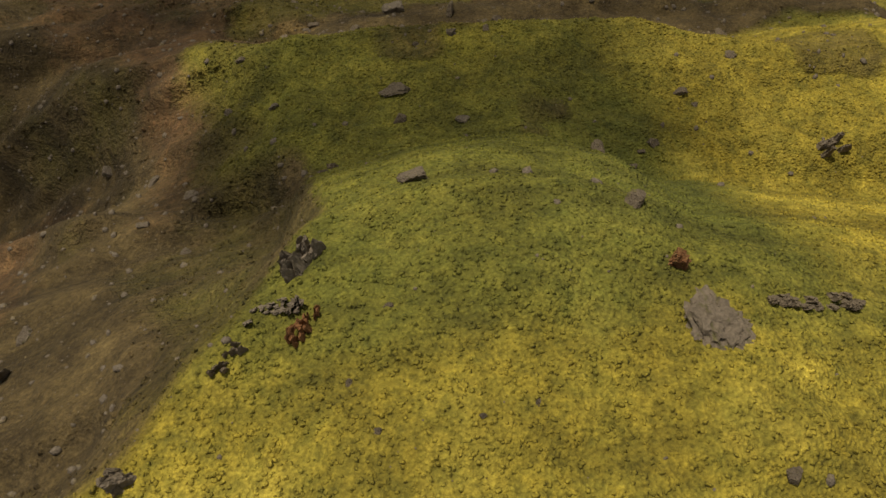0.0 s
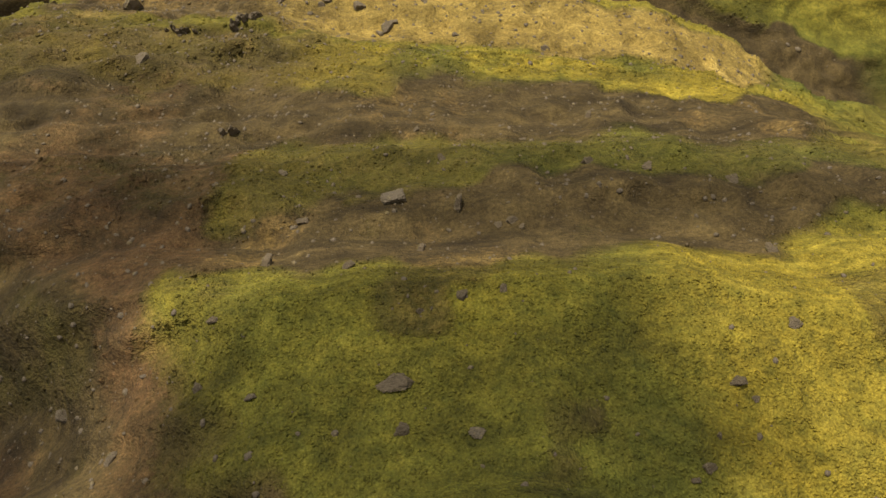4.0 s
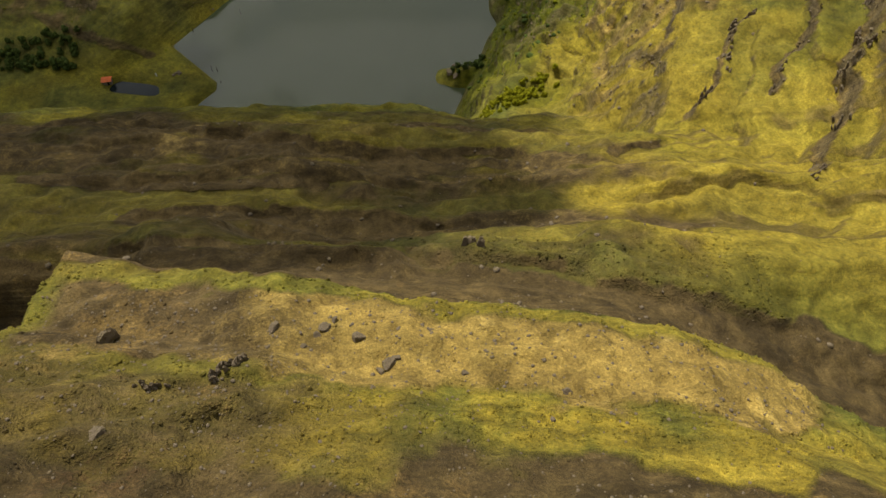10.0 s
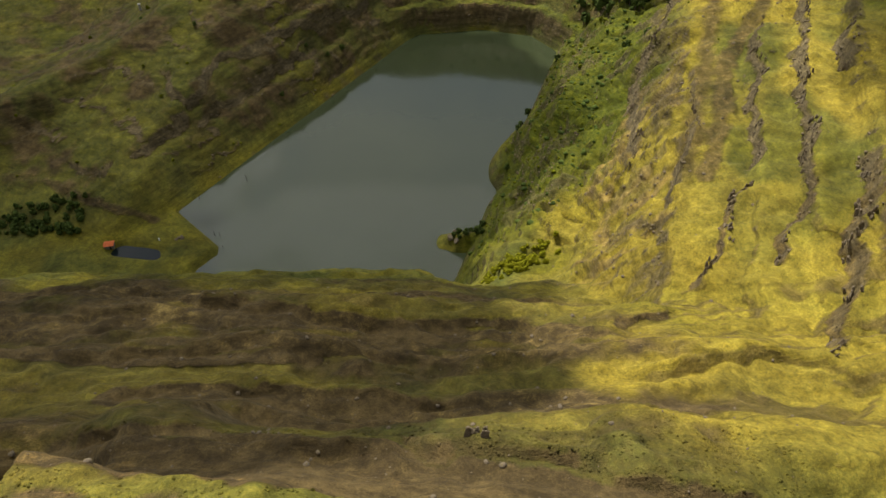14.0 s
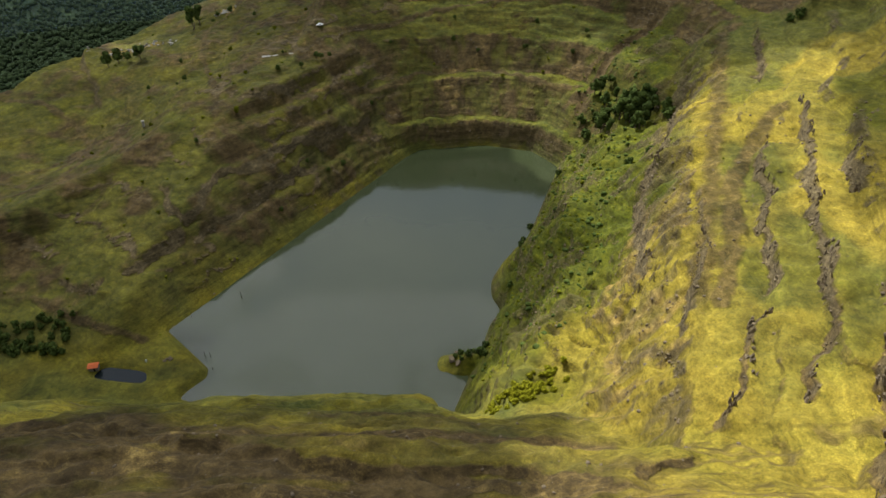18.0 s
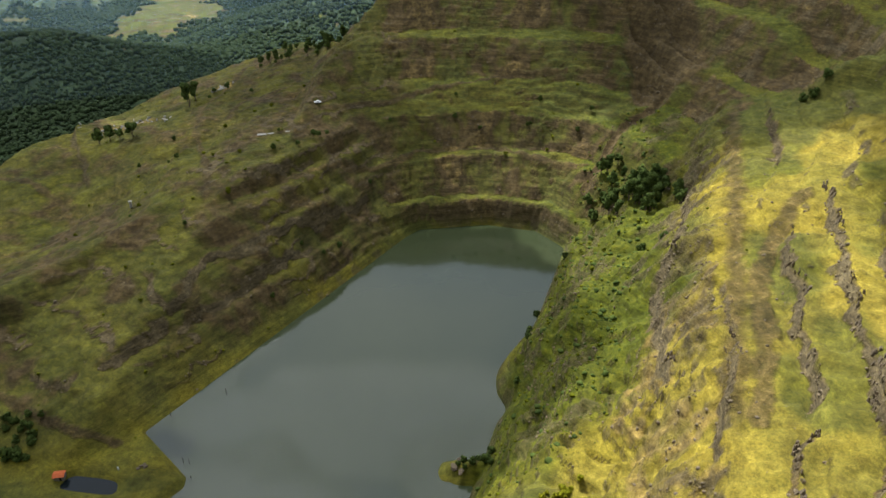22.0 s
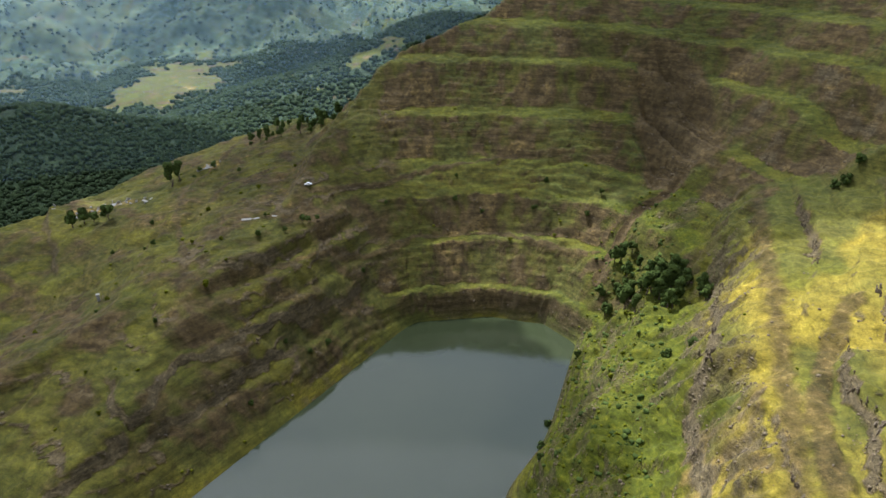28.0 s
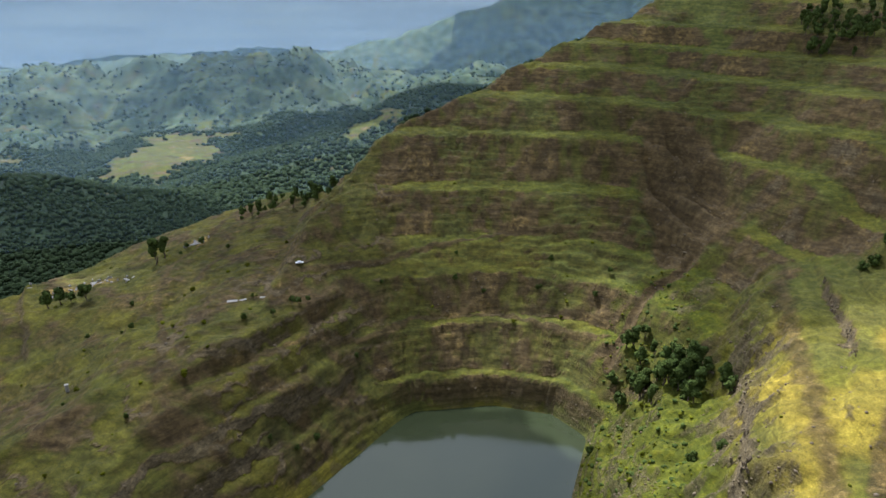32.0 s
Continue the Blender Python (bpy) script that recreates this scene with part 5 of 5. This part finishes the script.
for px, py, ph, pl in [(-111.6, 312.1, 3.6, 4), (-108.8, 311.6, 3.2, -6), (-126.0, 341.4, 4.5, 9), (-102.9, 355.8, 4.0, -5), (-106.0, 303.5, 2.5, 20)]:
    post = tagged(part("post", stem([(0, 0, -3), (0, 0, 0.5 * ph), (0.05, 0, ph)], [0.16, 0.14, 0.1]), POSTWOOD), "bare dead wooden post standing in the lake", "post", "posts in the lake")
    post.matrix_world = pose(px, py, 0, pl, pl * 0.5, 0)
white_post = tagged(part("marker_post", box(0.5, 0.5, 1.6, 0.05), WHITE), "short white marker post on the grassy shore", "post")
white_post.matrix_world = pose(-137.7, 306.4, height(-137.7, 306.4) - 0.2)
for k, (bx, by) in enumerate([(-128.1, 308.1), (-126.5, 307.6), (-129.4, 307.0), (-127.3, 309.0)]):
    boulder(bx, by, 1.5, 0.6, 0.8, 40 * k, k, DARK_ROCK, "dark stone of a small heap on the shore", "stones on the shore")

# ---- what is left of the mine buildings ----
rng_c = random.Random(12)
blocks = [box(3.4, 1.1, 0.5, 0.06), box(1.6, 1.2, 0.9, 0.08), box(2.4, 0.35, 1.7, 0.05), box(4.6, 2.2, 0.35, 0.06)]
meshes = []
for bm_b in blocks:
    for v in bm_b.verts:
        v.co += noise.noise_vector(v.co * 1.3) * 0.12
    me_b = bpy.data.meshes.new("concrete_block")
    bm_b.to_mesh(me_b)
    bm_b.free()
    me_b.materials.append(CONCRETE)
    meshes.append(me_b)
for k in range(64):
    if k < 46:
        bx, by, tone = -224 + rng_c.gauss(0, 16), 599 + rng_c.gauss(0, 5), "pale broken concrete block among the mine ruins"
    else:
        bx, by, tone = -165.5 + rng_c.gauss(0, 4), 649 + rng_c.gauss(0, 3.5), "broken concrete block in a rubble heap"
    ob = tagged(new("concrete_block", meshes[k % 4]), tone, "rubble", "concrete ruins")
    ob.matrix_world = pose(bx, by, height(bx, by) - 0.15, rng_c.uniform(-14, 14), rng_c.uniform(-14, 14), rng_c.uniform(0, 360))
for bx, by, bw, turn in [(-112.5, 536, 1.3, 10), (-107, 538, 0.9, 30), (-96, 541, 0.8, 0)]:
    ob = tagged(new("concrete_slab", meshes[3]), "pale concrete slab lying in the grass", "slab", "concrete ruins")
    ob.matrix_world = pose(bx, by, height(bx, by) - 0.1, 0, 0, turn) @ Matrix.Diagonal((bw, bw, 1, 1))
pillar = tagged(new("pillar"), "pale concrete pillar standing on the slope", "pillar")
pillar.matrix_world = pose(-183.2, 477.6, height(-183.2, 477.6) - 0.3, 0, 0, 20)
part("shaft", box(1.5, 1.5, 4.0, 0.08), CONCRETE, pillar)
part("cap", box(2.0, 2.0, 0.4, 0.05, 4.0), CONCRETE, pillar)

# ---- pickup on the bench road ----
truck = tagged(new("pickup_truck"), "small white pickup truck parked on the bench road", "truck")
truck.matrix_world = pose(-79.0, 570.5, height(-79.0, 570.5) + 0.05, 0, 0, 12)
part("body", box(4.9, 1.8, 0.65, 0.12, 0.45), WHITE, truck)
cab = part("cab", box(2.0, 1.65, 0.75, 0.2, 1.08), WHITE, truck)
part("windscreen", box(2.04, 1.4, 0.42, 0.1, 1.24), DARK, cab)
part("side_window", box(1.5, 1.69, 0.42, 0.1, 1.24), DARK, cab)
for wx in (-1.5, 1.5):
    for wy in (-0.8, 0.8):
        bm_w = bmesh.new()
        bmesh.ops.create_cone(bm_w, cap_ends=True, segments=20, radius1=0.38, radius2=0.38, depth=0.24)
        wheel = part("wheel", bm_w, TYRE, truck)
        wheel.matrix_local = pose(wx, wy, 0.38, 90, 0, 0)


# ---- what nobody could count: grass, stones, shrubs, far woods ----
rng_s = np.random.default_rng(5)


def cover_at(x, y):
    """Soil, green and woods at scattered places, read from the ground's own layers."""
    i = np.clip(np.searchsorted(grid_y, y), 1, len(grid_y) - 1)
    j = np.clip(np.searchsorted(grid_x, x), 1, len(grid_x) - 1)
    return {k: v[i, j] for k, v in COVER.items()}


def rubble(count, x0, x1, y0, y1, small, large):
    x, y = rng_s.uniform(x0, x1, count), rng_s.uniform(y0, y1, count)
    keep = rng_s.random(count) < cover_at(x, y)["rock"] ** 1.4
    x, y = x[keep], y[keep]
    n = len(x)
    size = small * (large / small) ** (rng_s.random(n) ** 2)
    return scattered(ball(1), np.stack([x, y, land(x, y) + 0.15 * size], -1), size, rng_s, np.stack([np.ones(n), rng_s.uniform(0.5, 1, n), rng_s.uniform(0.5, 1.0, n)], -1), 0.42)


def tufts(count, x0, x1, y0, y1, small, large):
    """Low cushions of turf."""
    x, y = rng_s.uniform(x0, x1, count), rng_s.uniform(y0, y1, count)
    c = cover_at(x, y)
    keep = rng_s.random(count) > c["soil"] * 1.2 + c["rock"]
    x, y = x[keep], y[keep]
    n = len(x)
    size = rng_s.uniform(small, large, n)
    return scattered(ball(1), np.stack([x, y, land(x, y) - 0.1 * size], -1), size, rng_s, np.stack([np.ones(n), rng_s.uniform(0.7, 1, n), rng_s.uniform(0.5, 1.0, n)], -1), 0.3)


def gather(pieces):
    vs, fs, at = [], [], 0
    for v, f in pieces:
        vs.append(v)
        fs.append(f + at)
        at += len(v)
    return np.concatenate(vs), np.concatenate(fs)


turf_v, turf_f = gather([tufts(40000, -14, 27, -3, 27, 0.04, 0.11), tufts(5000, -42, -8, -3, 60, 0.08, 0.24), tufts(14000, -26, 38, 27, 62, 0.06, 0.18), tufts(7000, -60, 60, 55, 110, 0.12, 0.38)])
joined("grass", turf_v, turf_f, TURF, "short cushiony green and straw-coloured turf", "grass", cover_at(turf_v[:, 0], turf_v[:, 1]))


def stones(count, x0, x1, y0, y1, small, large):
    x, y = rng_s.uniform(x0, x1, count), rng_s.uniform(y0, y1, count)
    c = cover_at(x, y)
    keep = rng_s.random(count) < 0.08 + 0.9 * np.maximum(c["soil"], c["rock"])
    x, y = x[keep], y[keep]
    n = len(x)
    size = small * (large / small) ** (rng_s.random(n) ** 3)
    return scattered(ball(1), np.stack([x, y, land(x, y) + 0.1 * size], -1), size, rng_s, np.stack([np.ones(n), rng_s.uniform(0.6, 1, n), rng_s.uniform(0.4, 0.7, n)], -1), 0.22)


joined("stones", *gather([stones(11000, -34, 34, -3, 60, 0.03, 0.26), stones(5500, -55, 45, 56, 80, 0.05, 0.32), stones(1600, -90, 90, 84, 240, 0.15, 0.8), stones(900, 90, 220, 180, 420, 0.2, 1.0)]), SCREE,
       "scattered small pale stones on the bare soil", "stones")


joined("rubble", *rubble(34000, 40, 230, 190, 520, 0.2, 0.8), ROCK, "brown broken rock rubble along the benches", "rubble")
joined("scarp_rubble", *rubble(30000, -220, 260, 300, 700, 0.25, 1.0), DARK_ROCK, "dark broken rock on the pit scarps", "rubble")


def shrubs(count, x0, x1, y0, y1, small, large, want):
    x, y = rng_s.uniform(x0, x1, count), rng_s.uniform(y0, y1, count)
    c = cover_at(x, y)
    z = land(x, y)
    keep = (z > 1.0) & (rng_s.random(count) < want(x, y, c)) & (c["far"] < 0.3)
    x, y, z = x[keep], y[keep], z[keep]
    n = len(x)
    size = small * (large / small) ** (rng_s.random(n) ** 2)
    return scattered(ball(2), np.stack([x, y, z + 0.15 * size], -1), size, rng_s, np.stack([np.ones(n), rng_s.uniform(0.7, 1, n), rng_s.uniform(0.5, 0.9, n)], -1), 0.42)


def on_cliff(x, y, c):
    ue = (x - 32) * 0.94 - (y - 339) * 0.342
    return ((ue > 2) & (ue < 50)) * (0.15 + 0.85 * c["lush"]) * (1 - c["rock"]) * (1 - c["dry"])


joined("cliff_shrubs", *gather([shrubs(3400, 10, 170, 265, 560, 0.3, 1.6, on_cliff)]), LEAVES, "dark green shrubs and creepers on the cliff above the lake", "shrubs")
joined("shrubs", *gather([shrubs(2600, 10, 170, 265, 560, 0.3, 1.0, on_cliff), shrubs(900, -240, 130, 320, 660, 0.3, 1.3, lambda x, y, c: 0.5 * (1 - c["soil"]))]), BUSH_LEAVES,
       "low bright green shrubs on the pit slopes", "shrubs")


def woods(count, r0, r1, shape, small, large):
    r = np.sqrt(rng_s.uniform(r0 ** 2, r1 ** 2, count))
    a = rng_s.uniform(-0.78, 0.42, count)
    x, y = r * np.sin(a), 150 + r * np.cos(a)
    c = cover_at(x, y)
    keep = rng_s.random(count) < c["far"] * 1.1 - 0.1
    x, y = x[keep], y[keep]
    n = len(x)
    size = rng_s.uniform(small, large, n)
    return scattered(shape, np.stack([x, y, land(x, y) + 0.55 * size], -1), size, rng_s, np.stack([np.ones(n), rng_s.uniform(0.8, 1, n), rng_s.uniform(0.6, 1.1, n)], -1), 0.3)


joined("woods", *gather([woods(24000, 420, 950, ball(1), 1.3, 3.5)]), FAR_LEAVES, "dense dark green forest on the hills beyond the pit", "forest", smooth=True)
joined("far_woods", *gather([woods(34000, 950, 2000, ball(1), 2.6, 5.4), woods(7000, 2000, 3500, ball(1), 3.0, 6.0)]), FAR_LEAVES, "distant dark green forest on the hills", "forest", smooth=True)
